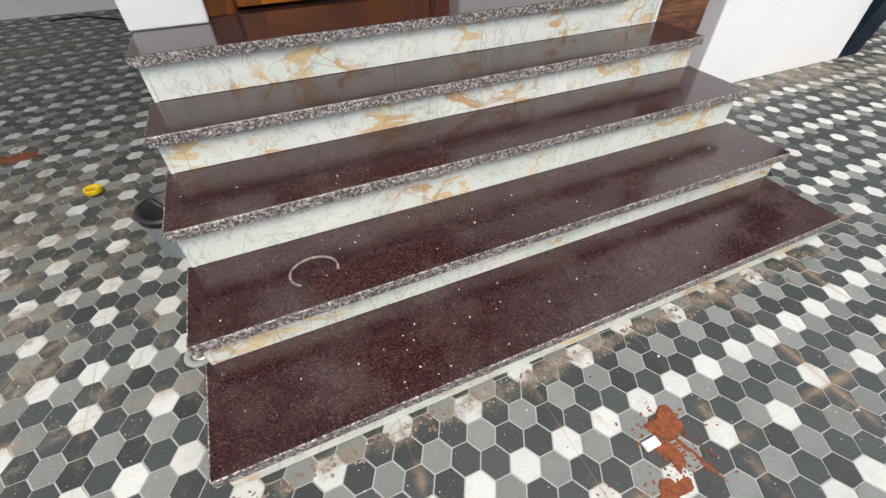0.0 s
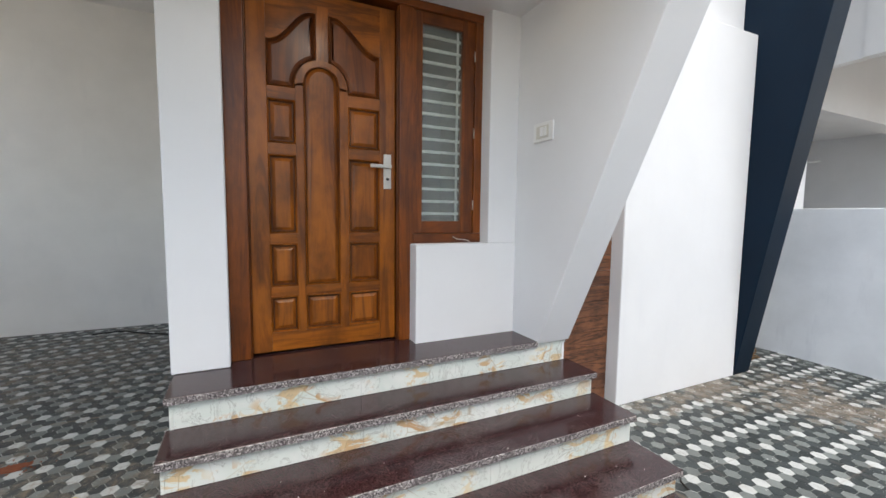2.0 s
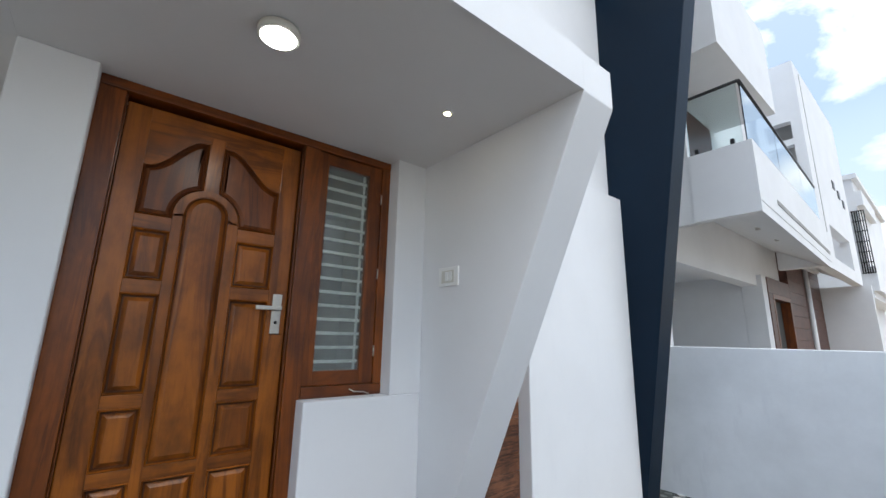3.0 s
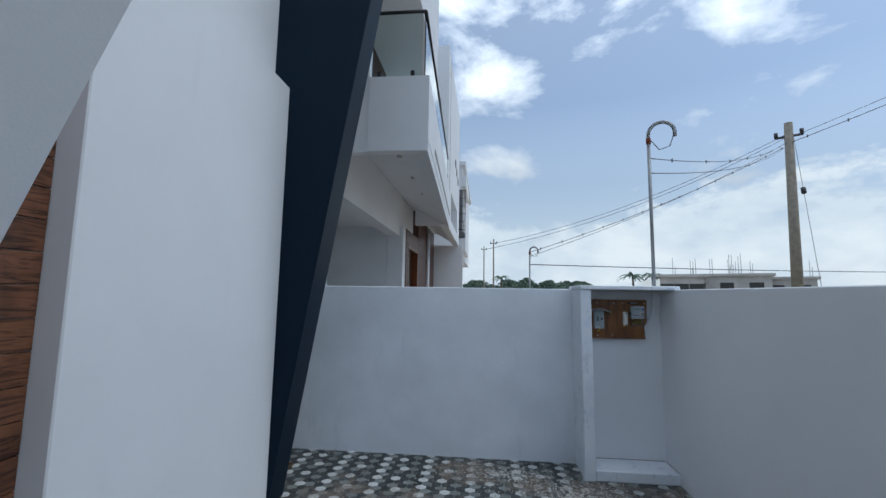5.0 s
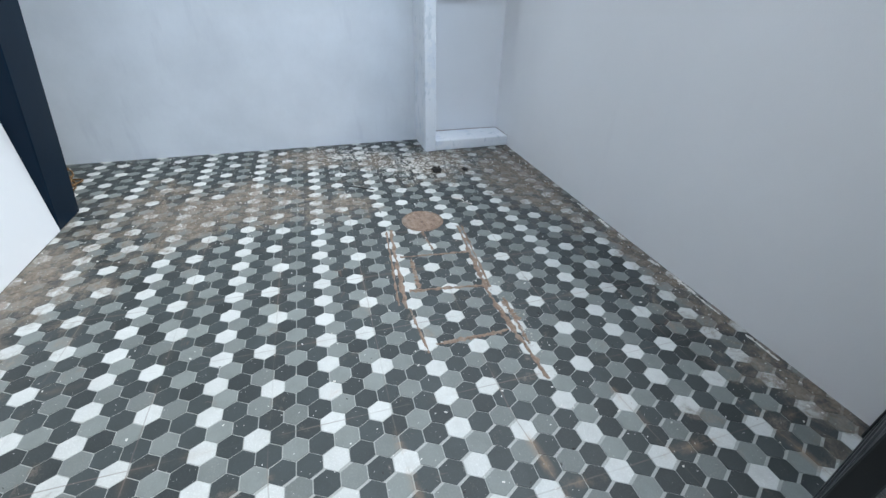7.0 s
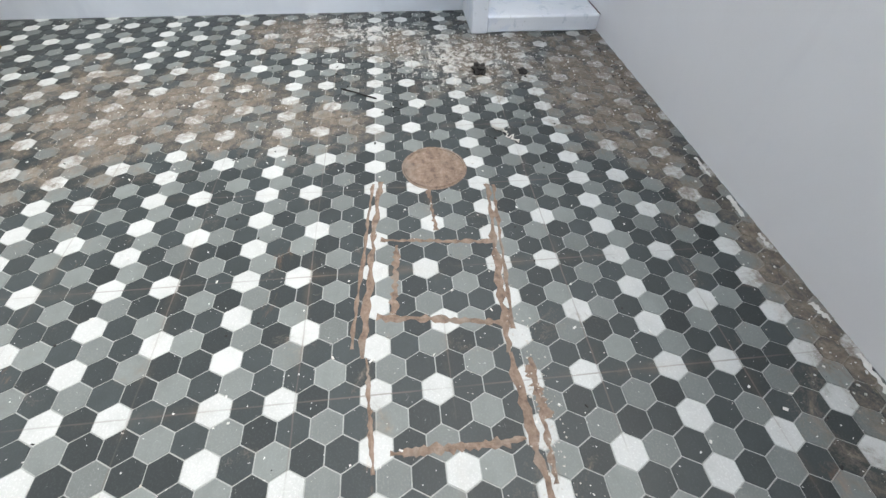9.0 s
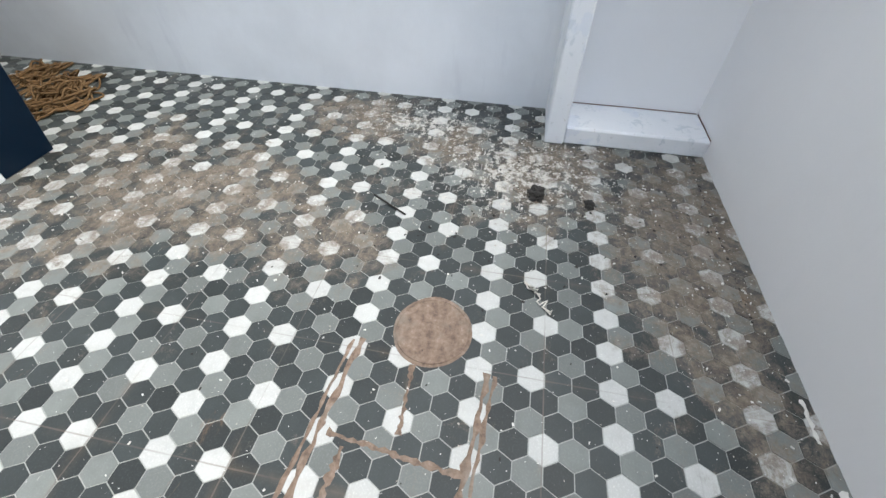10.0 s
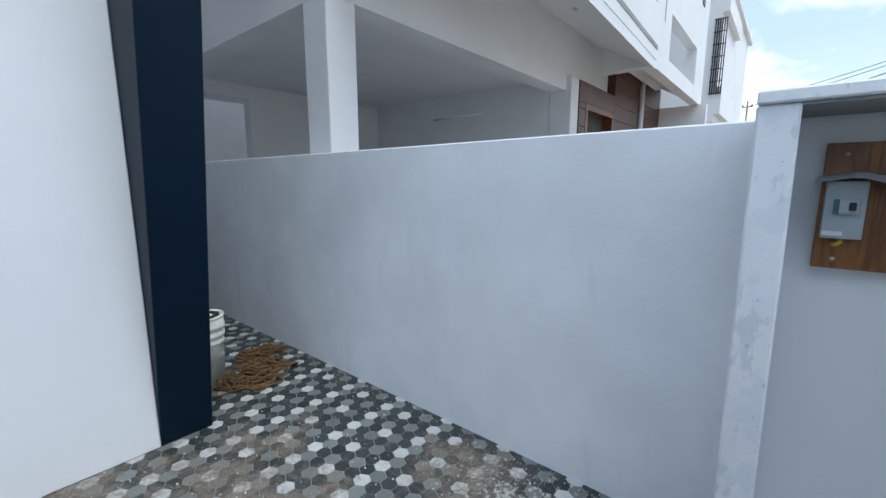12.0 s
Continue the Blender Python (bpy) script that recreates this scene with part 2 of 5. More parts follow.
M_gran = granite_top()
M_edge = granite_edge()
M_marble = marble()
M_teak_v = wood("teak_upright_grain", 2, (0.105, 0.024, 0.002), (0.49, 0.148, 0.012), 6.0, 0.24)
M_teak_h = wood("teak_level_grain", 0, (0.100, 0.023, 0.002), (0.47, 0.140, 0.011), 6.0, 0.24)
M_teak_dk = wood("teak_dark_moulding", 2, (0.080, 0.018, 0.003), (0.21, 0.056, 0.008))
M_teak_panel = wood("teak_dark_panel", 2, (0.075, 0.017, 0.003), (0.27, 0.072, 0.008), 6.0, 0.28)
M_frame_v = wood("teak_frame_upright", 2, (0.085, 0.018, 0.002), (0.31, 0.080, 0.007), 8.0, 0.28)
M_frame_h = wood("teak_frame_level", 0, (0.078, 0.016, 0.002), (0.27, 0.069, 0.007), 8.0, 0.28)
M_clad = wood("striped_wood_cladding", 0, (0.035, 0.012, 0.007), (0.28, 0.115, 0.055), 22.0, 0.4, 0.75)
M_nclad = wood("red_brown_wood_cladding", 0, (0.075, 0.028, 0.018), (0.115, 0.044, 0.027), 5.0, 0.4)
M_ply = wood("meter_board_plywood", 2, (0.085, 0.026, 0.005), (0.31, 0.125, 0.028), 9.0, 0.42, 0.5)
M_steel = plain("brushed_steel", (0.62, 0.60, 0.55), 0.32, 1.0, 0.05, 80)
M_darkmetal = plain("dark_metal", (0.03, 0.03, 0.032), 0.45, 0.6)
M_grille = plain("white_grille_paint", (0.88, 0.90, 0.90), 0.45)
M_switch = plain("white_switch_plastic", (0.86, 0.87, 0.87), 0.35, 0, 0.02)
M_plastic = plain("ivory_plastic", (0.68, 0.67, 0.62), 0.4, 0, 0.03)
M_meter = plain("pale_grey_meter_face", (0.36, 0.39, 0.41), 0.4, 0, 0.05)
M_grey_pl = plain("grey_plastic", (0.33, 0.37, 0.39), 0.45, 0, 0.05)
M_blk_pl = plain("black_plastic", (0.012, 0.012, 0.013), 0.4)
M_green = plain("dark_green_label", (0.03, 0.10, 0.09), 0.5)
M_blue = plain("blue_label", (0.03, 0.07, 0.30), 0.5)
M_lcd = plain("grey_green_display", (0.22, 0.28, 0.24), 0.25)
M_paper = plain("crumpled_paper", (0.58, 0.60, 0.61), 0.8, 0, 0.08, 60)
M_yellow = plain("yellow_plastic", (0.70, 0.46, 0.01), 0.45)
M_ywire = plain("yellow_wire", (0.55, 0.38, 0.03), 0.5)
M_rope = plain("brown_coir_rope", (0.135, 0.076, 0.031), 0.9, 0, 0.40, 120)
M_string = plain("white_cotton_string", (0.62, 0.60, 0.55), 0.9)
M_crumb = plain("pale_mortar_grit", (0.40, 0.375, 0.335), 0.9, 0, 0.25, 60)
M_chip = plain("white_plaster_chips", (0.60, 0.59, 0.56), 0.85, 0, 0.1)
M_rubble = plain("dark_burnt_scrap", (0.02, 0.018, 0.016), 0.8)
M_soil = plain("red_laterite_soil", (0.175, 0.050, 0.020), 0.95, 0, 0.35, 90)
M_ring = plain("dried_lime_mark", (0.24, 0.205, 0.20), 0.9, 0, 0.75, 70)


def cement():
    m = Nodes("pinkish_cement_smear")
    p = m.pos()
    col = m.ramp(m.noise(p, 38, 7, 0.75), (0.30, (0.10, 0.075, 0.06)), (0.48, (0.20, 0.145, 0.112)), (0.62, (0.27, 0.205, 0.165)), (0.78, (0.42, 0.37, 0.33)))
    col = m.mix(m.math("MULTIPLY", m.grey(m.noise(p, 9, 4, 0.6), 0.52, 0.66), 0.5), col, (0.25, 0.225, 0.195))
    m.bump(m.noise(p, 90, 4, 0.7), 0.5, 0.004)
    return m.done(col, 0.92, 0, 0.2)


M_cement = cement()
M_bucket = plain("stained_white_bucket", (0.78, 0.78, 0.70), 0.5, 0, 0.12, 14)
M_pole = plain("weathered_concrete_pole", (0.24, 0.215, 0.17), 0.85, 0, 0.2, 9)
M_pipe = plain("galvanised_pipe", (0.30, 0.31, 0.32), 0.5, 0.6)
M_wire = plain("overhead_wire", (0.16, 0.16, 0.17), 0.6)
# grey with distance haze mixed into the colour; some nearer parts share it
M_haze_grey = plain("haze_tinted_grey", (0.45, 0.44, 0.42), 0.9, 0, 0.15, 0.6)
# leaf green paled so that the colour carries the distance haze
M_leaf = plain("green_leaves_haze_tint", (0.11, 0.16, 0.115), 0.8, 0, 0.35, 1.5)
M_bark = plain("tree_bark", (0.10, 0.075, 0.05), 0.9)
M_ground = plain("bare_dry_ground", (0.36, 0.30, 0.23), 0.95, 0, 0.2, 0.4)
# near-black colour that stands for the shade of unlit rooms and openings
M_room_shade = plain("room_shade_paint", (0.05, 0.052, 0.05), 0.8)


def glass(name, tint=(0.9, 0.95, 0.95), rough=0.02):
    m = Nodes(name)
    m.bsdf.inputs["Transmission Weight"].default_value = 1.0
    m.bsdf.inputs["IOR"].default_value = 1.45
    return m.done(tint, rough)


def frosted():
    m = Nodes("hazy_window_glass")
    m.bsdf.inputs["Transmission Weight"].default_value = 0.87
    m.bsdf.inputs["IOR"].default_value = 1.48
    film = m.noise(m.pos(), 11, 5, 0.65)
    return m.done(m.mix(m.grey(film, 0.3, 0.7), (0.82, 0.88, 0.86), (0.70, 0.77, 0.75)), 0.03)


M_glass = frosted()
M_rail_glass = glass("balcony_glass", (0.82, 0.93, 0.93))


def glow(name, colour, strength):
    m = Nodes(name)
    m.bsdf.inputs["Emission Color"].default_value = (*colour, 1)
    m.bsdf.inputs["Emission Strength"].default_value = strength
    return m.done((0.8, 0.8, 0.8), 0.5)


M_lamp = glow("lit_diffuser", (1.0, 0.97, 0.92), 27.0)
M_spot = glow("lit_spot", (1.0, 0.82, 0.5), 30.0)

# floor tile layout: hexagons HW across, rows HR apart, five by six to a square tile
HW, HR, HRW = 0.0780, 0.0645, 0.0660
HX0 = 2.930
HXW = HX0 - 10 * HR


def hex_material(name, colour, var):
    """Printed hexagon with dust, plaster spots and the joints of the square tiles."""
    m = Nodes(name)
    p = m.pos()
    rnd = m.math("FRACT", m.math("ADD", m.n.new("ShaderNodeObjectInfo").outputs["Random"], m.n.new("ShaderNodeNewGeometry").outputs["Random Per Island"]))
    spread = m.grey(rnd, 0.0, 1.0)
    col = m.mix(spread, tuple(c * (1 - var) for c in colour), tuple(c * (1 + var) for c in colour))
    grain = m.noise(p, 210, 4, 0.7)
    cloud = m.noise(p, 16, 5, 0.65)
    col = m.mix(m.math("MULTIPLY", m.grey(grain, 0.52, 0.70), 0.42), col, tuple(min(0.9, c * 1.7 + 0.03) for c in colour))
    col = m.mix(m.math("MULTIPLY", m.grey(cloud, 0.45, 0.75), 0.4), col, tuple(c * 0.65 for c in colour))
    sep = m.node("ShaderNodeSeparateXYZ", Vector=p)
    x, y = sep.outputs[0], sep.outputs[1]
    # joints of the square tiles, which follow the two laying pitches
    wob = m.math("MULTIPLY", m.math("SUBTRACT", m.noise(p, 9, 2), 0.5), 0.006)
    west = m.math("LESS_THAN", x, HXW)
    ue = m.math("DIVIDE", m.math("SUBTRACT", x, HX0), 6 * HR)
    uw = m.math("ADD", m.math("DIVIDE", m.math("SUBTRACT", x, HXW), 6 * HRW), -10 / 6)
    ux = m.math("ADD", m.math("ADD", ue, m.math("MULTIPLY", west, m.math("SUBTRACT", uw, ue))), 20 - 0.664 + 0.5)
    jx = m.math("ABSOLUTE", m.math("SUBTRACT", m.math("FRACT", m.math("ADD", ux, wob)), 0.5))
    sh = m.node("ShaderNodeMapRange")
    m.put(x, sh.inputs[0])
    sh.inputs[1].default_value, sh.inputs[2].default_value, sh.inputs[3].default_value, sh.inputs[4].default_value = 1.5, 2.3, 0.095, 0.0
    yy = m.math("ADD", m.math("ADD", y, sh.outputs[0]), wob)
    jy = m.math("ABSOLUTE", m.math("SUBTRACT", m.math("FRACT", m.math("ADD", m.math("DIVIDE", m.math("SUBTRACT", yy, 1.64), 5 * HW), 20.5)), 0.5))
    joint = m.math("MAXIMUM", m.grey(jx, 0.007, 0.003), m.grey(jy, 0.007, 0.003))
    col = m.mix(m.math("MULTIPLY", joint, m.math("MULTIPLY", m.grey(m.noise(p, 3.0, 3), 0.38, 0.66), 0.62)), col, (0.15, 0.12, 0.10))
    # brown water marks that creep out of some joints
    halo = m.math("MAXIMUM", m.grey(jx, 0.06, 0.0), m.grey(jy, 0.06, 0.0))
    col = m.mix(m.math("MULTIPLY", m.math("MULTIPLY", halo, m.grey(m.noise(p, 4.5, 5, 0.7), 0.50, 0.66)), m.math("MULTIPLY_ADD", west, 0.5, 0.14)), col, (0.31, 0.21, 0.13))

    def patch(cx, cy, rx, ry):
        v = m.node("ShaderNodeMapping", Vector=p, Location=(-cx / rx, -cy / ry, 0.0), Scale=(1 / rx, 1 / ry, 0.0)).outputs[0]
        d = m.node("ShaderNodeVectorMath", Vector=v)
        d.operation = "LENGTH"
        return m.grey(d.outputs["Value"], 1.15, 0.05)

    dust = m.math("MAXIMUM", patch(4.15, 2.05, 0.55, 1.15), m.math("MULTIPLY", patch(3.5, 2.80, 1.3, 0.30), 0.9))
    for cx, cy, rx, ry, w in ((4.60, 0.42, 0.55, 0.60, 1.0), (4.30, -0.08, 1.1, 0.45, 1.15), (4.95, 1.45, 0.32, 0.50, 1.1), (4.0, 1.25, 0.35, 0.28, 0.9), (4.5, 2.4, 0.35, 0.4, 0.8), (3.75, 2.3, 0.4, 0.5, 0.7), (4.75, 0.95, 0.3, 0.35, 1.0), (2.9, -0.22, 1.4, 0.16, 0.9), (3.3, 2.65, 1.0, 0.35, 0.75), (-1.2, 3.0, 1.4, 1.8, 0.62), (2.1, -0.2, 1.3, 0.28, 0.7), (0.75, 1.535, 1.5, 0.05, 0.9), (-1.6, 5.8, 2.6, 2.2, 0.6)):
        dust = m.math("MAXIMUM", dust, m.math("MULTIPLY", patch(cx, cy, rx, ry), w))
    cover = m.noise(p, 6.0, 9, 0.74, 0.5)
    dustmask = m.grey(m.math("ADD", m.math("ADD", m.math("MULTIPLY", dust, 0.285), cover), m.math("MULTIPLY", m.math("SUBTRACT", grain, 0.5), 0.24)), 0.60, 0.74)
    dustmask = m.math("MULTIPLY", dustmask, m.grey(m.noise(p, 20, 8, 0.78), 0.36, 0.50))
    dustcol = m.ramp(m.noise(p, 30, 8, 0.8), (0.3, (0.080, 0.064, 0.049)), (0.50, (0.180, 0.146, 0.114)), (0.72, (0.35, 0.30, 0.25)))
    col = m.mix(m.math("MULTIPLY", dustmask, 0.84), col, dustcol)
    lime = m.grey(m.math("ADD", m.math("MULTIPLY", m.math("MAXIMUM", patch(4.6, 0.60, 0.55, 0.7), patch(4.95, 1.1, 0.35, 0.7)), 0.19), m.noise(p, 30, 7, 0.75)), 0.66, 0.72)
    col = m.mix(m.math("MULTIPLY", lime, 0.8), col, (0.55, 0.53, 0.49))
    # fine plaster spatter
    spat = m.noise(p, 130, 2, 0.4)
    col = m.mix(m.grey(m.math("ADD", spat, m.math("MULTIPLY", dust, 0.03)), 0.735, 0.755), col, (0.66, 0.65, 0.62))
    # rusty run marks
    rust = m.noise(m.scaled(p, (1.0, 2.2, 1.0)), 2.2, 7, 0.7, 0.6)
    col = m.mix(m.math("MULTIPLY", m.grey(rust, 0.66, 0.76), 0.5), col, (0.36, 0.20, 0.11))
    m.bump(grain, 0.10, 0.001)
    rough = m.math("ADD", 0.34, m.math("MULTIPLY", m.math("MAXIMUM", dustmask, cover), 0.4))
    return m.done(col, rough, 0, 0.45)


M_hex = [hex_material("white_hexagon_tile", (0.47, 0.48, 0.47), 0.06),
         hex_material("light_grey_hexagon_tile", (0.152, 0.166, 0.160), 0.20),
         hex_material("dark_grey_hexagon_tile", (0.029, 0.036, 0.037), 0.36)]
M_grout = hex_material("pale_grey_grout", (0.30, 0.31, 0.295), 0.05)


# ---- building helpers ----
def bm_box(x0, x1, y0, y1, z0, z1, bev=0.0, seg=1):
    bm = bmesh.new()
    m = Matrix.Translation(((x0 + x1) / 2, (y0 + y1) / 2, (z0 + z1) / 2)) @ Matrix.Diagonal((x1 - x0, y1 - y0, z1 - z0, 1))
    bmesh.ops.create_cube(bm, size=1.0, matrix=m)
    if bev:
        bmesh.ops.bevel(bm, geom=bm.edges[:], offset=bev, segments=seg, affect="EDGES", profile=0.6)
    return bm


def bm_prism(poly, axis, a, b, bev=0.0):
    """A polygon pushed along an axis from a to b; poly holds the two other coordinates in order."""
    bm = bmesh.new()

    def at(p, v):
        q = list(p)
        q.insert(axis, v)
        return q

    lo = [bm.verts.new(at(p, a)) for p in poly]
    hi = [bm.verts.new(at(p, b)) for p in poly]
    bm.faces.new(lo)
    bm.faces.new(hi[::-1])
    for i in range(len(poly)):
        j = (i + 1) % len(poly)
        bm.faces.new((lo[j], lo[i], hi[i], hi[j]))
    bmesh.ops.recalc_face_normals(bm, faces=bm.faces[:])
    if bev:
        bmesh.ops.bevel(bm, geom=bm.edges[:], offset=bev, segments=1, affect="EDGES")
    return bm


def bm_tube(points, r, n=8, taper=None, closed=False):
    bm = bmesh.new()
    pts = [Vector(p) for p in points]
    rings, side = [], None
    for i, p in enumerate(pts):
        a = pts[i - 1] if (i or closed) else p
        b = pts[(i + 1) % len(pts)] if (i < len(pts) - 1 or closed) else p
        d = (b - a).normalized()
        if side is None:
            side = d.orthogonal().normalized()
        side = (side - d * side.dot(d))
        side = side.normalized() if side.length > 1e-6 else d.orthogonal().normalized()
        up = d.cross(side)
        rr = r if taper is None else r + (taper - r) * i / (len(pts) - 1)
        rings.append([bm.verts.new(p + (side * math.cos(t) + up * math.sin(t)) * rr) for t in (2 * math.pi * k / n for k in range(n))])
    for i in range(len(rings) if closed else len(rings) - 1):
        u, v = rings[i], rings[(i + 1) % len(rings)]
        for k in range(n):
            bm.faces.new((u[k], u[(k + 1) % n], v[(k + 1) % n], v[k]))
    if not closed:
        bm.faces.new(rings[0][::-1])
        bm.faces.new(rings[-1])
    for f in bm.faces:
        f.smooth = True
    return bm


def bm_lathe(profile, centre, n=32):
    """A closed turned shape from (radius, height) pairs."""
    bm = bmesh.new()
    rings = []
    for r, z in profile:
        if r < 1e-6:
            rings.append([bm.verts.new((centre[0], centre[1], centre[2] + z))])
        else:
            rings.append([bm.verts.new((centre[0] + r * math.cos(2 * math.pi * k / n), centre[1] + r * math.sin(2 * math.pi * k / n), centre[2] + z)) for k in range(n)])
    for u, v in zip(rings, rings[1:]):
        for k in range(n):
            j = (k + 1) % n
            q = [u[k % len(u)], u[j % len(u)], v[j % len(v)], v[k % len(v)]]
            q = list(dict.fromkeys(q))
            if len(q) > 2:
                bm.faces.new(q)
    bmesh.ops.recalc_face_normals(bm, faces=bm.faces[:])
    for f in bm.faces:
        f.smooth = True
    return bm


def join(*bms):
    out = bms[0]
    for b in bms[1:]:
        me = bpy.data.meshes.new("tmp")
        b.to_mesh(me)
        out.from_mesh(me)
        bpy.data.meshes.remove(me)
        b.free()
    return out


def mesh(name, bm, *mats):
    me = bpy.data.meshes.new(name)
    bm.to_mesh(me)
    bm.free()
    for mt in mats:
        me.materials.append(mt)
    return me


def part(name, bm, material, parent, label=""):
    ob = new(name, mesh(name, bm, material))
    ob.parent = parent
    ob.matrix_parent_inverse = Matrix.Translation(parent.matrix_world.translation).inverted() if parent.type == "EMPTY" else Matrix()
    if label:
        ob["label"] = label
    return ob


def setting(name, bm, material, label, category="wall"):
    return tagged(new(name, mesh(name, bm, material)), label, category, kind="structure")


def thing(name, place, label, category, group="", kind=""):
    ob = new(name)
    ob.empty_display_size = 0.1
    ob.matrix_world = pose(*place)
    return tagged(ob, label, category, group, kind)


def single(name, bm, material, label, category, group="", kind=""):
    return tagged(new(name, mesh(name, bm, material)), label, category, group, kind)


# ---- ground and yard shell ----
X_L, X_R, Y_F, Y_B, H_W = -4.2, 5.25, -0.275, 7.05, 1.60
ground = bmesh.new()
bmesh.ops.create_grid(ground, x_segments=8, y_segments=8, size=1500, matrix=Matrix.Translation((0, 0, -0.12)))
setting("ground", ground, M_ground, "bare dry earth reaching to the horizon", "ground")

floor = setting("floor", bm_box(X_L, X_R + 0.1, Y_F - 1.2, 12.0, -0.11, -0.0016), M_grout, "hexagon patterned grey and white tile floor with dust", "floor")

setting("wall_east", bm_box(X_R, X_R + 0.15, Y_F - 0.15, 12.0, -0.1, H_W, 0.006), M_patch, "white painted plaster boundary wall with faint stains", "wall")
setting("wall_south", bm_box(1.90, X_R, Y_F - 0.15, Y_F, -0.1, H_W, 0.006), M_white, "white painted plaster boundary wall by the gate", "wall")
setting("wall_south_west", bm_box(X_L, -2.3, Y_F - 0.15, Y_F, -0.1, H_W, 0.006), M_white, "white painted plaster boundary wall", "wall")
setting("wall_west", bm_box(X_L - 0.15, X_L, Y_F - 0.15, 12.0, -0.1, H_W), M_carport, "off-white carport side wall", "wall")
setting("wall_carport_back", bm_box(X_L, -0.41, Y_B, Y_B + 0.2, 0, 3.95), M_carport, "off-white carport back wall", "wall")
setting("ceiling_carport", bm_box(X_L, -0.41, 2.98, Y_B + 0.2, 3.95, 4.15), M_ceiling, "grey-white carport ceiling", "ceiling")

# ---- house front ----
LAND = 0.695
CEIL = 2.785
setting("wall_column", bm_box(-0.411, -0.150, 2.950, 3.28, LAND, CEIL, 0.005), M_white, "white plastered pier beside the entrance door", "column")
setting("wall_house_west", bm_box(-0.411, -0.150, 3.28, 12.0, 0.0, 3.95), M_carport, "white side wall of the house in the carport", "wall")
setting("wall_pier_base", bm_box(-0.385, -0.150, 2.70, 3.28, 0.0, LAND - 0.04), M_carport, "plastered plinth under the entrance landing", "wall")
low = bm_box(0.868, 1.594, 2.934, 3.22, LAND - 0.03, 1.310, 0.004)
jamb = bm_box(1.374, 1.594, 2.934, 3.22, 1.310, CEIL, 0.004)
setting("wall_window", low, M_white, "low white wall under the side window", "wall")
setting("wall_window_jamb", jamb, M_white, "white wall between side window and porch corner", "wall")
side = bm_prism([(2.662, LAND - 0.012), (1.710, CEIL - 0.01), (1.710, 2.985), (3.3, 2.985), (3.3, LAND - 0.012)], 0, 1.594, 1.850, 0.004)
setting("wall_porch_slant", side, M_white, "white porch side wall with a slanting front edge", "wall")
setting("wall_porch_foot", bm_box(1.594, 1.846, 2.70, 3.3, 0.0, LAND - 0.013), M_white, "white wall foot under the slanting porch wall", "wall")
setting("ceiling_porch_west", bm_box(X_L, -0.412, 1.716, 2.98, CEIL + 0.001, 2.96), M_ceiling, "smooth white canopy soffit before the carport", "ceiling")
setting("ceiling_porch", bm_box(-0.411, 1.594, 1.716, 3.3, CEIL, 2.96), M_ceiling, "smooth white porch ceiling with two lamps", "ceiling")
setting("trim_fascia", bm_box(X_L, 1.594, 1.708, 1.716, CEIL - 0.006, 2.985), M_white, "white canopy fascia over the porch", "fascia")
setting("roof_canopy", bm_box(X_L, 1.594, 1.716, 3.3, 2.964, 2.985), M_white, "white canopy top", "roof")
# main front wall to the right of the porch, with its thickened panel
setting("wall_front", bm_box(1.850, 4.30, 2.975, 3.2, 0.0, 8.6), M_white, "white front wall of the house above the panel", "wall")
setting("wall_front_upper", bm_box(X_L, 1.850, 2.99, 3.3, 2.99, 8.6), M_white, "white upper front wall of the house", "wall")
setting("wall_panel", bm_box(2.530, 4.079, 2.845, 2.974, 0.0, 3.11, 0.006), M_white, "smooth raised white wall panel on the house front", "wall")
setting("wall_upper_panel", bm_box(1.4, 4.05, 2.815, 2.974, 5.86, 8.6, 0.006), M_white, "raised white panel of the upper storey", "wall")
setting("wall_house_east", bm_box(4.10, 4.30, 3.2, 12.0, 0.0, 8.6), M_white, "white side wall of the house in the passage", "wall")
setting("wall_house_back", bm_box(X_L - 0.15, X_R + 0.15, 12.0, 12.2, -0.1, 4.0), M_white, "plain white wall closing the plot", "wall")
# added shell that shuts out sky light; room shade is in its colour
setting("ceiling_inside", bm_box(-0.15, 1.90, 3.3, 4.7, CEIL, CEIL + 0.1), M_room_shade, "added ceiling that keeps sky light out of the room, painted dark", "ceiling")
setting("wall_inside_side", bm_box(1.80, 1.90, 3.3, 4.6, 0.5, CEIL), M_room_shade, "added side wall inside the house, painted dark as room shade", "wall")
setting("wall_inside", bm_box(-0.15, 1.90, 4.6, 4.7, 0.0, CEIL), M_room_shade, "wall inside behind the window, painted dark as room shade", "wall")
setting("floor_inside", bm_box(-0.15, 1.80, 3.31, 4.6, 0.5, LAND - 0.02), M_gran, "dark granite floor inside the house", "floor")

fin = bm_prism([(2.850, 0.0), (2.850 - 0.163 * 8.6, 8.6), (2.980, 8.6), (2.980, 0.0)], 0, 4.080, 4.337, 0.005)
setting("wall_fin", fin, M_navy, "navy blue painted fin leaning out from the house front", "fin")

# wood cladding boards in the recess beside the steps
clad = thing("wood_cladding", (2.19, 2.972, 0), "striped red-brown wood cladding in the recess by the steps", "cladding")
z = 0.0
while z < 2.9:
    h = 0.118
    part("plank", bm_box(1.852, 2.528, 2.956, 2.974, z + 0.003, z + h, 0.002), M_clad, clad)
    z += h + 0.001


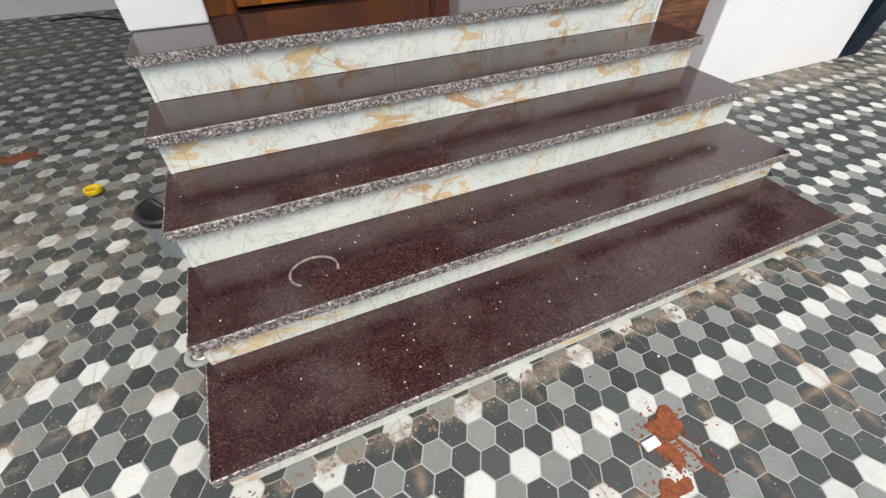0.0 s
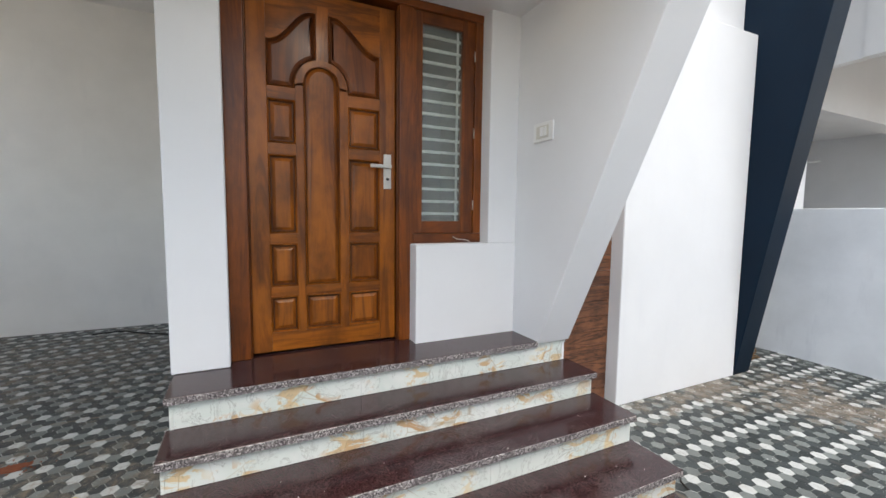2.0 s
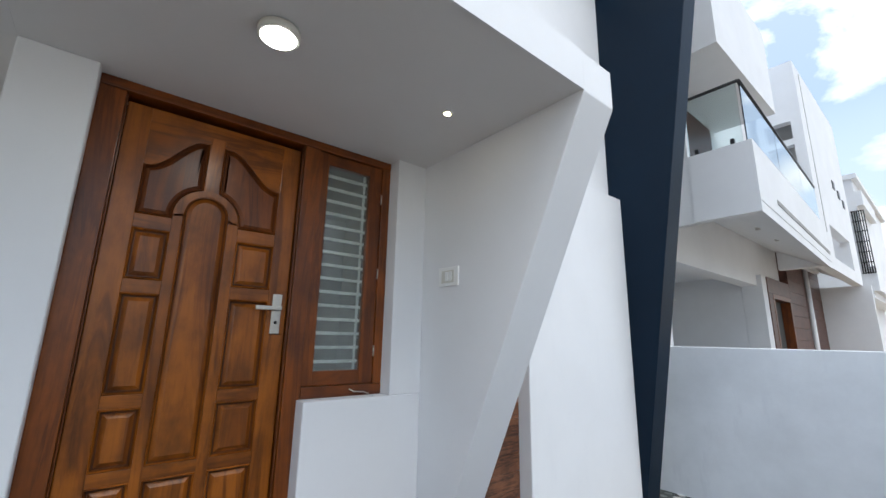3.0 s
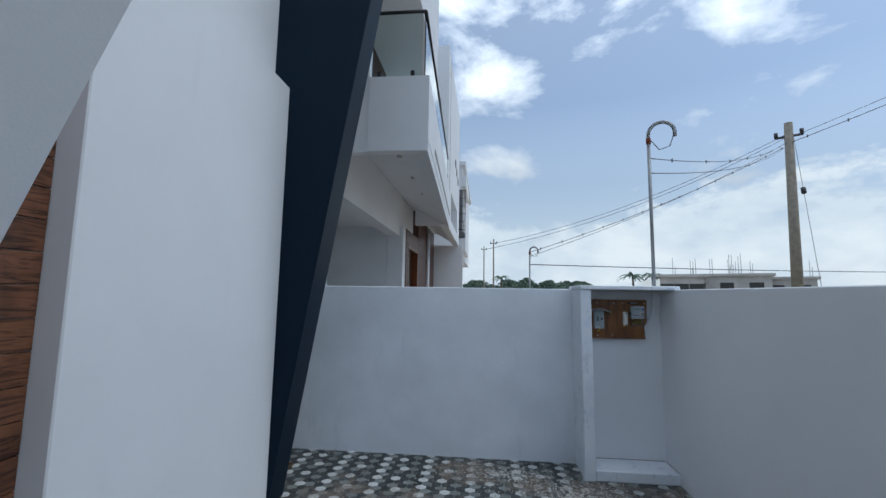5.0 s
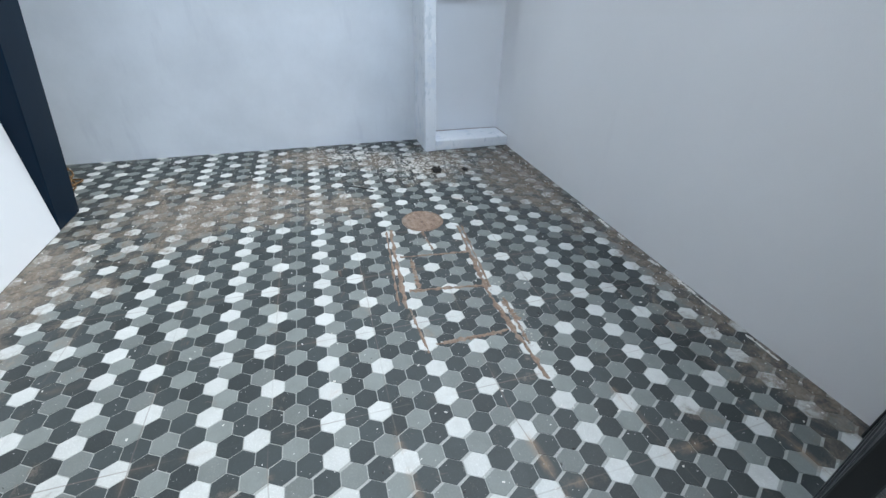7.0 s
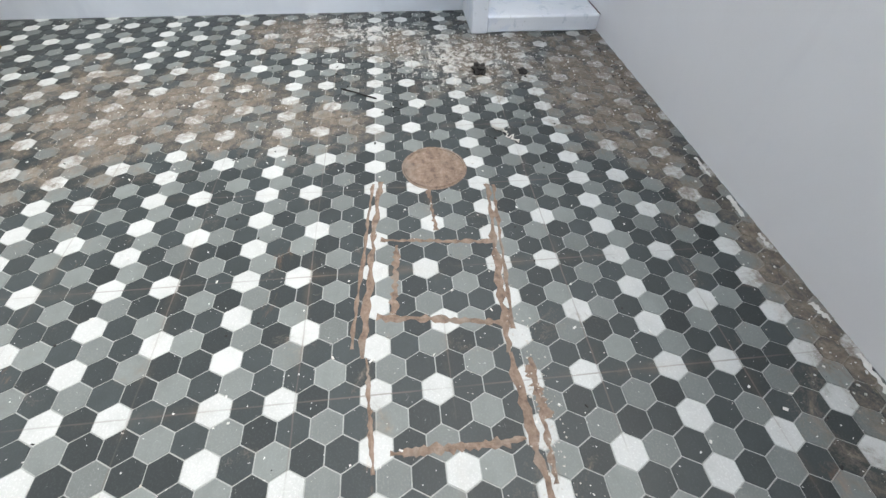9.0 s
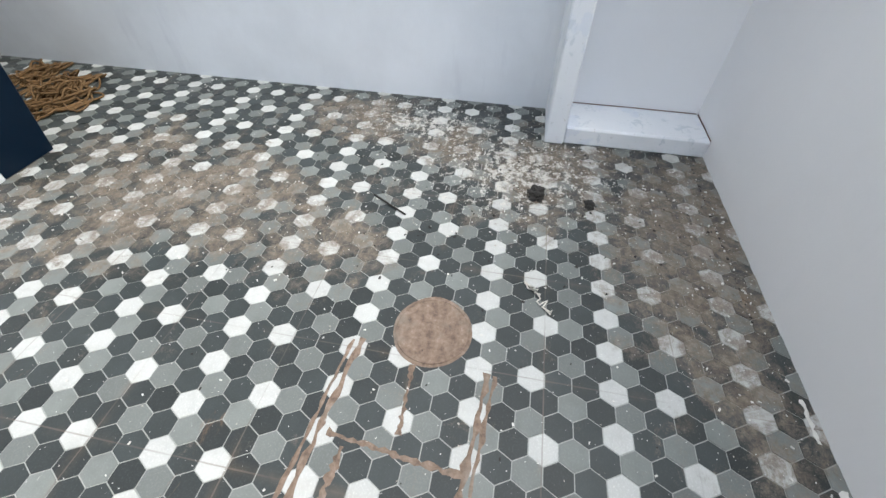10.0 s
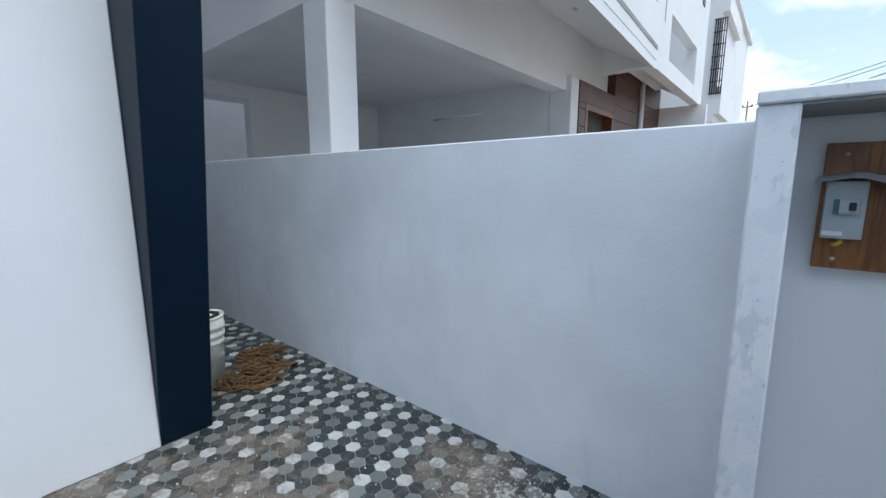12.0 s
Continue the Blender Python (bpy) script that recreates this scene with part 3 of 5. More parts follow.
# ---- entrance steps ----
STEP_Y = [1.556, 1.850, 2.128, 2.419, 2.662]
STEP_Z = [0.124, 0.246, 0.402, 0.541, LAND]
STEP_R = [1.835, 1.868, 1.866, 1.862, 1.600]
SX = -0.398
steps = thing("entrance_steps", (0.73, 2.1, 0), "five entrance steps with maroon granite treads and ivory marble risers", "steps")
for i, (sy, sz, sr) in enumerate(zip(STEP_Y, STEP_Z, STEP_R)):
    back = STEP_Y[i + 1] + 0.03 if i < 4 else 3.30
    z0 = STEP_Z[i - 1] if i else 0.0
    right = sr if i < 4 else 1.596
    tread = part("tread", bm_box(SX, right, sy + 0.0015, back, sz - 0.034, sz, 0.002), M_gran, steps)
    part("nosing", bm_box(SX + 0.001, right - 0.001, sy - 0.0015, sy + 0.004, sz - 0.034, sz - 0.0015, 0.0012), M_edge, tread, "rough grey granite front edge")
    part("nosing", bm_box(SX - 0.0025, SX - 0.0003, sy + 0.002, min(back, 2.94), sz - 0.034, sz - 0.0015), M_edge, tread, "rough grey granite side edge")
    xr = (right if i < 4 else 1.838) - 0.022
    cuts = [SX + 0.028, SX + 0.66 + 0.05 * i, SX + 1.41 - 0.04 * i, xr]
    top = sz - 0.0345 if i < 4 else sz - 0.0345
    for a, b in zip(cuts, cuts[1:]):
        part("riser", bm_box(a + 0.0006, b - 0.0006, sy + 0.022, sy + 0.036, z0 + 0.001, top, 0.001), M_marble, steps)
    if i == 4:
        part("riser", bm_box(1.602, 1.838, sy + 0.020, sy + 0.0215, top, sz - 0.013), M_marble, steps)
    part("side_slab", bm_box(SX + 0.014, SX + 0.0275, sy + 0.0225, back + (0.0 if i < 4 else -0.38), z0 + 0.001 if i == 0 else max(0.0, z0 - 0.034), top), M_marble, steps, "ivory marble side slab")
    part("core", bm_box(SX + 0.03, xr - 0.002, sy + 0.037, min(back, 2.95), 0.0 if i == 0 else STEP_Z[i - 1] - 0.05, top - 0.001), M_concrete, steps)
# end faces of the stair on the passage side
for i in range(4):
    back = STEP_Y[i + 1] + 0.03
    part("side_slab", bm_box(STEP_R[i] - 0.034, STEP_R[i] - 0.0215, STEP_Y[i] + 0.023, 2.954, (STEP_Z[i - 1] + 0.0005) if i else 0.0, STEP_Z[i] - 0.0345), M_marble, steps)


# ---- entrance door ----
FY = 3.036
door_frame = thing("door_frame", (0.35, FY, LAND), "varnished teak door frame with a side window opening", "door frame")
FT = 2.806


def board(x0, x1, y0, y1, z0, z1, mat, parent, name="rail", bev=0.004, label=""):
    return part(name, bm_box(x0, x1, y0, y1, z0, z1, bev, 2), mat, parent, label)


board(-0.150, -0.050, FY, FY + 0.13, LAND, FT - 0.072, M_frame_v, door_frame, "post")
board(0.795, 0.886, FY, FY + 0.13, LAND, FT - 0.072, M_frame_v, door_frame, "post")
board(-0.150, 1.374, FY - 0.004, FY + 0.13, FT - 0.071, FT - 0.022, M_frame_h, door_frame, "head")
board(1.318, 1.374, FY, FY + 0.13, 1.372, FT - 0.072, M_frame_v, door_frame, "post")
board(0.8865, 1.374, FY - 0.002, FY + 0.13, 1.3105, 1.371, M_frame_h, door_frame, "sill")
# stops in darker teak, which paints the shadow where the door is recessed
for sx in (-0.049, 0.787):
    board(sx, sx + 0.0075, FY + 0.018, FY + 0.04, LAND, FT - 0.0725, M_teak_dk, door_frame, "stop")

# darker teak: groove shade and polish dirt put into the moulding's colour
M_groove_shade = wood("teak_groove_shade_and_dirt", 2, (0.062, 0.015, 0.003), (0.15, 0.042, 0.007))
DX0, DX1, DZ0, DZ1, DY = -0.040, 0.786, LAND + 0.012, 2.712, FY + 0.052
door = tagged(thing("door_1", ((DX0 + DX1) / 2, DY, DZ0), "closed carved teak front door with raised panels", "door"), kind="structure")
# stiles and rails
SW = 0.098
cx0, cx1 = 0.248, 0.448           # centre panel field
board(DX0, DX0 + SW, DY, DY + 0.04, DZ0, DZ1, M_teak_v, door, "stile", 0.003)
board(DX1 - SW, DX1, DY, DY + 0.04, DZ0, DZ1, M_teak_v, door, "stile", 0.003)
L0, L1, R0, R1 = DX0 + SW, 0.205, 0.497, DX1 - SW
for a, b in ((L1, cx0), (cx1, R0)):
    board(a, b, DY + 0.001, DY + 0.04, DZ0 + 0.10, 2.20, M_teak_v, door, "muntin", 0.003)
board(L0, R1, DY + 0.002, DY + 0.04, DZ0, 0.815, M_teak_h, door, "rail", 0.003)
board(L0, R1, DY + 0.0015, DY + 0.04, 1.020, 1.075, M_teak_h, door, "rail", 0.003)
for za, zb in ((1.320, 1.378), (1.815, 1.878), (2.115, 2.182)):
    board(L0, L1, DY + 0.0015, DY + 0.04, za, zb, M_teak_h, door, "rail", 0.003)
    board(R0, R1, DY + 0.0015, DY + 0.04, za, zb, M_teak_h, door, "rail", 0.003)
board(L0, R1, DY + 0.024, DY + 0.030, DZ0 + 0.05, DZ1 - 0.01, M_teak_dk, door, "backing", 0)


def raised_panel(x0, x1, z0, z1, mat=M_teak_v):
    """A fielded panel: sunk moulding with its shade painted in and a chamfered raised field."""
    bm = bmesh.new()
    prof = ((0.000, 0.001), (0.004, -0.004), (0.009, 0.006), (0.014, 0.016), (0.018, 0.016), (0.036, 0.004))
    rings = []
    for d, y in prof:
        rings.append([bm.verts.new(p) for p in ((x0 + d, DY + y, z0 + d), (x1 - d, DY + y, z0 + d), (x1 - d, DY + y, z1 - d), (x0 + d, DY + y, z1 - d))])
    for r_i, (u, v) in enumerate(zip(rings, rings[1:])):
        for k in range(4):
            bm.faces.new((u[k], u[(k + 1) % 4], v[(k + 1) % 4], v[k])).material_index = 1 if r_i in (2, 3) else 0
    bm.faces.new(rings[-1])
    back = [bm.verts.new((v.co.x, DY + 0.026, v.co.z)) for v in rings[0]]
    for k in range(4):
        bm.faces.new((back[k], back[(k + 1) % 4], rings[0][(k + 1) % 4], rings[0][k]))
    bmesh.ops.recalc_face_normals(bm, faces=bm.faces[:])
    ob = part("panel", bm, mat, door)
    ob.data.materials.append(M_groove_shade)
    return ob


for za, zb in ((0.815, 1.020), (1.075, 1.320), (1.378, 1.815), (1.878, 2.115)):
    raised_panel(L0, L1, za, zb)
    raised_panel(R0, R1, za, zb)
raised_panel(L1 + 0.043, R0 - 0.049, 0.815, 1.020)


def outline_panel(pts, name, mat, inset=0.040):
    """A raised panel of any outline, given anticlockwise seen from the front."""
    def shrink(ps, d):
        out = []
        n = len(ps)
        for i in range(n):
            a, b, c = Vector(ps[i - 1]), Vector(ps[i]), Vector(ps[(i + 1) % n])
            e1, e2 = (b - a).normalized(), (c - b).normalized()
            n1, n2 = Vector((-e1.y, e1.x)), Vector((-e2.y, e2.x))
            k = (n1 + n2)
            k = k / max(0.35, k.length_squared / 2)
            out.append(b + k * d)
        return out
    bm = bmesh.new()
    rings = []
    for d, y in ((0.0, 0.004), (0.004, -0.003), (0.009, 0.006), (0.014, 0.015), (inset, 0.005)):
        rings.append([bm.verts.new((p[0], DY + y, p[1])) for p in (shrink(pts, d) if d else [Vector(q) for q in pts])])
    n = len(pts)
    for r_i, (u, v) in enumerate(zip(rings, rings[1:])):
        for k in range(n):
            # the sunk ring takes the darker teak as painted groove shade
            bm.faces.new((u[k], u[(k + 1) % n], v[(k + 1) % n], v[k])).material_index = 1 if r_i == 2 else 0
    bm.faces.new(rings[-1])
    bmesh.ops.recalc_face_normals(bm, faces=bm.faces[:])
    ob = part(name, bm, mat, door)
    ob.data.materials.append(M_groove_shade)
    return ob


# centre arched panel
XC = (cx0 + cx1) / 2
ARC_R = (cx1 - cx0) / 2
arch = [(cx0, 1.075), (cx1, 1.075)] + [(XC + ARC_R * math.cos(t), 2.225 + ARC_R * math.sin(t)) for t in (math.pi * k / 14 for k in range(15))]
outline_panel(arch, "panel", M_teak_v, 0.034)
# arched band round it
band = bmesh.new()
ri, ro = ARC_R, ARC_R + 0.045
rows_in, rows_out = [], []
for k in range(19):
    t = math.pi * k / 18
    rows_in.append((XC + ri * math.cos(t), 2.215 + ri * math.sin(t)))
    rows_out.append((XC + ro * math.cos(t), 2.205 + ro * math.sin(t)))
vi = [band.verts.new((x, DY - 0.001, zz)) for x, zz in rows_in]
vo = [band.verts.new((x, DY - 0.001, zz)) for x, zz in rows_out]
vi2 = [band.verts.new((x, DY + 0.026, zz)) for x, zz in rows_in]
vo2 = [band.verts.new((x, DY + 0.026, zz)) for x, zz in rows_out]
for k in range(18):
    band.faces.new((vi[k], vi[k + 1], vo[k + 1], vo[k]))
    band.faces.new((vo[k], vo[k + 1], vo2[k + 1], vo2[k]))
    band.faces.new((vi[k + 1], vi[k], vi2[k], vi2[k + 1]))
bmesh.ops.recalc_face_normals(band, faces=band.faces[:])
part("arch_band", band, M_teak_v, door)


# top swept panels and the shaped head above them
def sweep_curve(s):
    """Lower edge of the shaped head rail; s runs from the stile to the middle."""
    e = 0.5 - 0.5 * math.cos(math.pi * min(1.0, max(0.0, (s - 0.05) / 0.85)))
    return 2.425 + 0.175 * e


XM0, XM1 = 0.318, 0.388           # short middle muntin over the arch
left_top = [(L0 + (XM0 - L0) * k / 12, sweep_curve(k / 12)) for k in range(13)]
right_top = [(R1 + (XM1 - R1) * k / 12, sweep_curve(k / 12)) for k in range(13)]


def around(t0, t1, n):
    return [(XC + ro * math.cos(t), 2.205 + ro * math.sin(t)) for t in (t0 + (t1 - t0) * k / n for k in range(n + 1))]


tip = 2.205 + math.sqrt(ro * ro - (XC - XM0) ** 2)
aL = [p for p in around(math.pi, math.pi * 0.5, 10) if p[0] <= XM0 - 0.004] + [(XM0, tip)]
aR = [p for p in around(0.0, math.pi * 0.5, 10) if p[0] >= XM1 + 0.004] + [(XM1, tip)]
outline_panel([(L0, 2.182), (aL[0][0], 2.182)] + aL + left_top[::-1], "panel", M_teak_panel, 0.030)
outline_panel([(aR[0][0], 2.182), (R1, 2.182)] + right_top + aR[::-1], "panel", M_teak_panel, 0.030)
head_poly = left_top + right_top[::-1] + [(R1, DZ1), (L0, DZ1)]
part("head_rail", bm_prism(head_poly, 1, DY + 0.0005, DY + 0.026), M_teak_h, door)
board(XM0, XM1, DY - 0.0005, DY + 0.03, 2.33, 2.64, M_teak_v, door, "muntin", 0.003)

# lever handle
hx, hz = 0.733, 1.752
handle = part("handle", bm_box(hx - 0.024, hx + 0.024, DY - 0.011, DY - 0.001, hz - 0.105, hz + 0.105, 0.003, 2), M_steel, door, "brushed steel lever handle plate")
part("lever", join(bm_tube([(hx, DY - 0.011, hz + 0.028), (hx, DY - 0.045, hz + 0.028)], 0.011, 12), bm_box(hx - 0.118, hx + 0.014, DY - 0.056, DY - 0.041, hz + 0.017, hz + 0.039, 0.004, 2)), M_steel, handle, "steel lever")
part("keyhole", bm_tube([(hx, DY - 0.012, hz - 0.045), (hx, DY - 0.0145, hz - 0.045)], 0.009, 12), M_blk_pl, handle, "dark keyhole")

# ---- side window ----
window = tagged(thing("window_1", (1.10, FY, 1.372), "narrow teak casement with tinted glass and white bars", "window"), kind="structure")
WX0, WX1, WZ0, WZ1 = 0.888, 1.317, 1.373, FT - 0.0735
board(WX0, WX0 + 0.062, FY + 0.012, FY + 0.055, WZ0, WZ1, M_frame_v, window, "sash_stile")
board(WX1 - 0.088, WX1, FY + 0.012, FY + 0.055, WZ0, WZ1, M_frame_v, window, "sash_stile")
board(WX0 + 0.062, WX1 - 0.088, FY + 0.013, FY + 0.055, WZ0, 1.452, M_frame_h, window, "sash_rail")
board(WX0 + 0.062, WX1 - 0.088, FY + 0.013, FY + 0.055, 2.664, WZ1, M_frame_h, window, "sash_rail")
pane = part("pane", bm_box(WX0 + 0.062, WX1 - 0.088, FY + 0.034, FY + 0.038, 1.452, 2.664), M_glass, window, "tinted glass pane")
pane.visible_shadow = False
gx0, gx1 = WX0 + 0.050, WX1 - 0.076
for k in range(15):
    gz = 1.50 + k * 0.079
    part("bar", bm_box(gx0, gx1, FY + 0.043, FY + 0.055, gz - 0.009, gz + 0.009, 0.002), M_grille, window)
part("bar", bm_box(gx1 - 0.034, gx1 - 0.020, FY + 0.056, FY + 0.062, 1.40, 2.70), M_grille, window)
for hzz in (1.56, 2.03, 2.52):
    part("hinge", bm_tube([(WX1 - 0.001, FY + 0.006, hzz - 0.032), (WX1 - 0.001, FY + 0.006, hzz + 0.032)], 0.005, 8), M_steel, window, "small steel hinge")
part("window_latch", bm_tube([(1.165, FY - 0.005, 1.350), (1.19, FY - 0.014, 1.335), (1.25, FY - 0.016, 1.330), (1.29, FY - 0.010, 1.318)], 0.004, 6), M_steel, window, "bent steel window stay")

# ---- porch fittings ----
lamp = thing("ceiling_lamp", (0.385, 2.25, CEIL), "round white surface ceiling lamp, lit", "ceiling lamp")
part("rim", bm_lathe([(0.0, -0.004), (0.078, -0.004), (0.078, -0.034), (0.066, -0.036), (0.066, -0.030), (0.0, -0.030)], (0.385, 2.25, CEIL)), M_plastic, lamp)
part("diffuser", bm_lathe([(0.0, -0.032), (0.065, -0.032), (0.065, -0.035), (0.055, -0.039), (0.0, -0.041)], (0.385, 2.25, CEIL)), M_lamp, lamp, "glowing round diffuser")
spot = thing("ceiling_spot", (1.252, 2.29, CEIL), "small round recessed ceiling spot, lit warm", "ceiling lamp")
part("rim", bm_lathe([(0.016, 0.0), (0.027, -0.001), (0.026, -0.006), (0.017, -0.004), (0.016, 0.0)], (1.252, 2.29, CEIL), 20), M_plastic, spot)
part("lens", bm_lathe([(0.0, -0.002), (0.0165, -0.002), (0.012, -0.006), (0.0, -0.007)], (1.252, 2.29, CEIL), 16), M_spot, spot, "glowing warm lens")

switch = thing("light_switch", (1.594, 2.665, 2.0), "white wall switch plate with two rockers", "switch")
part("plate", bm_box(1.583, 1.593, 2.575, 2.755, 1.945, 2.060, 0.004, 2), M_switch, switch)
part("insert", bm_box(1.5805, 1.5826, 2.610, 2.725, 1.965, 2.040, 0.001), M_plastic, switch)
for yy in (2.640, 2.672):
    part("rocker", bm_box(1.575, 1.5795, yy - 0.014, yy + 0.014, 1.975, 2.030, 0.002), M_switch, switch)

setting("ceiling_niche", bm_box(4.886, 5.168, -0.273, 0.412, 1.586, 1.5925), M_concrete, "unpainted grey concrete underside of the niche slab", "ceiling")
M_cementdk = plain("dark_joint_dirt", (0.17, 0.09, 0.068), 0.9)
# ---- meter niche in the yard corner ----
NX = 4.882
setting("wall_niche_side", bm_prism([(0.400, 0.0), (0.492, 0.0), (0.503, 1.593), (0.411, 1.593)], 0, NX, X_R, 0.006), M_scraped, "white plaster side wall of the meter niche", "wall")
setting("wall_niche_back", bm_box(5.170, X_R, Y_F, 0.412, 0.0, 1.593), M_white, "white back wall of the meter niche", "wall")
setting("trim_niche_shelf", bm_box(NX + 0.012, 5.170, Y_F, 0.400, 0.0, 0.090, 0.008), M_scraped, "low white plaster ledge in the niche", "ledge")
single("shelf_crack", join(bm_tube([(5.167, Y_F + 0.01, 0.091), (5.168, 0.06, 0.092), (5.166, 0.398, 0.091)], 0.0022, 5), bm_tube([(5.16, Y_F + 0.003, 0.091), (5.02, Y_F + 0.003, 0.091), (4.90, Y_F + 0.003, 0.089)], 0.0022, 5)), M_cementdk, "dark open joint along the back of the ledge", "crack")
setting("roof_niche", bm_box(NX - 0.015, X_R + 0.10, Y_F - 0.05, 0.502, 1.594, 1.628, 0.005), M_scraped, "thin white slab over the meter niche", "slab")

BX = 5.122
board_ob = thing("meter_board", (BX, 0.095, 1.15), "varnished plywood meter board on the niche wall", "meter board")
part("panel", bm_box(BX, BX + 0.022, 0.120, 0.345, 1.152, 1.506, 0.002), M_ply, board_ob)
part("panel", bm_prism([(0.118, 1.153), (0.118, 1.507), (-0.140, 1.507), (-0.138, 1.39), (-0.134, 1.30), (-0.112, 1.27), (-0.120, 1.153)], 0, BX, BX + 0.022), M_ply, board_ob)
part("batten", bm_box(BX + 0.0225, 5.1695, -0.10, 0.30, 1.22, 1.25), M_ply, board_ob)
part("batten", bm_box(BX + 0.0225, 5.1695, -0.10, 0.30, 1.42, 1.45), M_ply, board_ob)
for sy, sz in ((0.30, 1.475), (0.15, 1.475), (0.075, 1.475), (-0.12, 1.475), (0.30, 1.18), (0.17, 1.185)):
    part("screw", bm_tube([(BX - 0.003, sy, sz), (BX + 0.001, sy, sz)], 0.006, 8), M_steel, board_ob)
# handwritten lines, unreadable
random.seed(5)
for row, (ya, yb) in enumerate(((0.105, -0.075), (0.075, -0.05), (0.085, -0.055), (0.075, 0.005))):
    y = ya
    while y > yb:
        ln = random.uniform(0.003, 0.010)
        zc = 1.226 - row * 0.020 + random.uniform(-0.002, 0.002)
        part("pen_mark", bm_box(BX - 0.0012, BX - 0.0002, y - ln, y, zc - random.uniform(0.002, 0.006), zc + random.uniform(0.0, 0.005)), M_teak_dk, board_ob)
        y -= ln + random.uniform(0.003, 0.009)

breaker = thing("breaker_box", (BX, 0.262, 1.29), "grey breaker box with a crumpled paper on top", "breaker box")
part("case", bm_box(BX - 0.050, BX - 0.0005, 0.222, 0.306, 1.243, 1.400, 0.004, 2), M_grey_pl, breaker)
part("breaker", bm_box(BX - 0.064, BX - 0.0555, 0.235, 0.288, 1.312, 1.352, 0.002), M_meter, breaker, "grey miniature breaker")
part("toggle", bm_box(BX - 0.074, BX - 0.0645, 0.243, 0.257, 1.322, 1.344, 0.002), M_blk_pl, breaker, "black toggle")
part("label", bm_box(BX - 0.0652, BX - 0.0642, 0.276, 0.288, 1.312, 1.352), M_green, breaker, "green label")
part("label", bm_box(BX - 0.0562, BX - 0.0552, 0.262, 0.304, 1.252, 1.264), M_paper, breaker, "white label with grey bars")
part("cable", bm_tube([(BX - 0.03, 0.262, 1.243), (BX - 0.032, 0.262, 1.232), (BX - 0.022, 0.268, 1.226), (BX - 0.01, 0.275, 1.222)], 0.006, 8), M_ywire, breaker, "yellow cable stub")
paper = bmesh.new()
grid = []
for i in range(8):
    u = i / 7
    rowv = []
    for j in range(5):
        v = j / 4
        y = 0.325 - 0.175 * u
        zz = 1.408 + 0.030 * min(u, 0.5) - 0.055 * max(0.0, u - 0.5) + 0.012 * abs(v - 0.5) - 0.018 * v
        rowv.append(paper.verts.new((BX - 0.005 - 0.105 * v, y + 0.012 * v, zz)))
    grid.append(rowv)
for i in range(7):
    for j in range(4):
        paper.faces.new((grid[i][j], grid[i + 1][j], grid[i + 1][j + 1], grid[i][j + 1]))
bmesh.ops.solidify(paper, geom=paper.faces[:], thickness=0.002)
part("paper", paper, M_paper, breaker, "crumpled printed paper sheet")

breaker.matrix_world = Matrix.Translation((0, 0.030, 0)) @ breaker.matrix_world
fuse = thing("fuse_holder", (BX, 0.04, 1.33), "ivory porcelain fuse holder with yellow wires", "fuse")
part("base", bm_box(BX - 0.032, BX - 0.0005, 0.020, 0.058, 1.278, 1.395, 0.004, 2), M_plastic, fuse)
part("carrier", bm_box(BX - 0.045, BX - 0.0325, 0.026, 0.052, 1.300, 1.372, 0.004, 2), M_plastic, fuse)
for zz in (1.289, 1.384):
    part("terminal", bm_tube([(BX - 0.036, 0.034, zz), (BX - 0.0325, 0.034, zz)], 0.006, 8), M_blk_pl, fuse)
part("wire", bm_tube([(BX - 0.012, 0.045, 1.278), (BX - 0.016, 0.048, 1.266), (BX - 0.004, 0.052, 1.260)], 0.004, 6), M_ywire, fuse, "yellow wire")
part("wire", bm_tube([(BX - 0.012, 0.040, 1.395), (BX - 0.016, 0.040, 1.405), (BX - 0.004, 0.040, 1.412)], 0.003, 6), M_ywire, fuse, "yellow wire")

fuse.matrix_world = Matrix.Translation((0, 0.020, 0)) @ fuse.matrix_world
meter = thing("electric_meter", (BX, -0.075, 1.35), "grey electricity meter with display and clear terminal cover", "electric meter")
part("case", bm_box(BX - 0.058, BX - 0.0005, -0.135, -0.022, 1.340, 1.452, 0.008, 2), M_grey_pl, meter)
part("face", bm_box(BX - 0.063, BX - 0.0585, -0.128, -0.032, 1.356, 1.447, 0.006, 2), M_meter, meter, "pale meter face")
part("display", bm_box(BX - 0.0645, BX - 0.0635, -0.094, -0.044, 1.416, 1.432), M_lcd, meter, "grey-green display")
part("label", bm_box(BX - 0.0645, BX - 0.0635, -0.124, -0.108, 1.416, 1.433), M_blue, meter, "blue label")
part("button", bm_tube([(BX - 0.0635, -0.108, 1.385), (BX - 0.069, -0.108, 1.385)], 0.018, 18), M_plastic, meter, "round port")
part("slot", bm_box(BX - 0.0705, BX - 0.0692, -0.120, -0.097, 1.380, 1.390), M_blk_pl, meter)
part("bar_label", bm_box(BX - 0.0645, BX - 0.0635, -0.085, -0.036, 1.366, 1.371), M_darkmetal, meter)
tcover = glass("clear_plastic_cover", (0.75, 0.78, 0.8), 0.15)
part("terminal_cover", bm_box(BX - 0.045, BX - 0.0005, -0.128, -0.024, 1.268, 1.336, 0.005, 2), tcover, meter, "clear terminal cover").visible_shadow = False
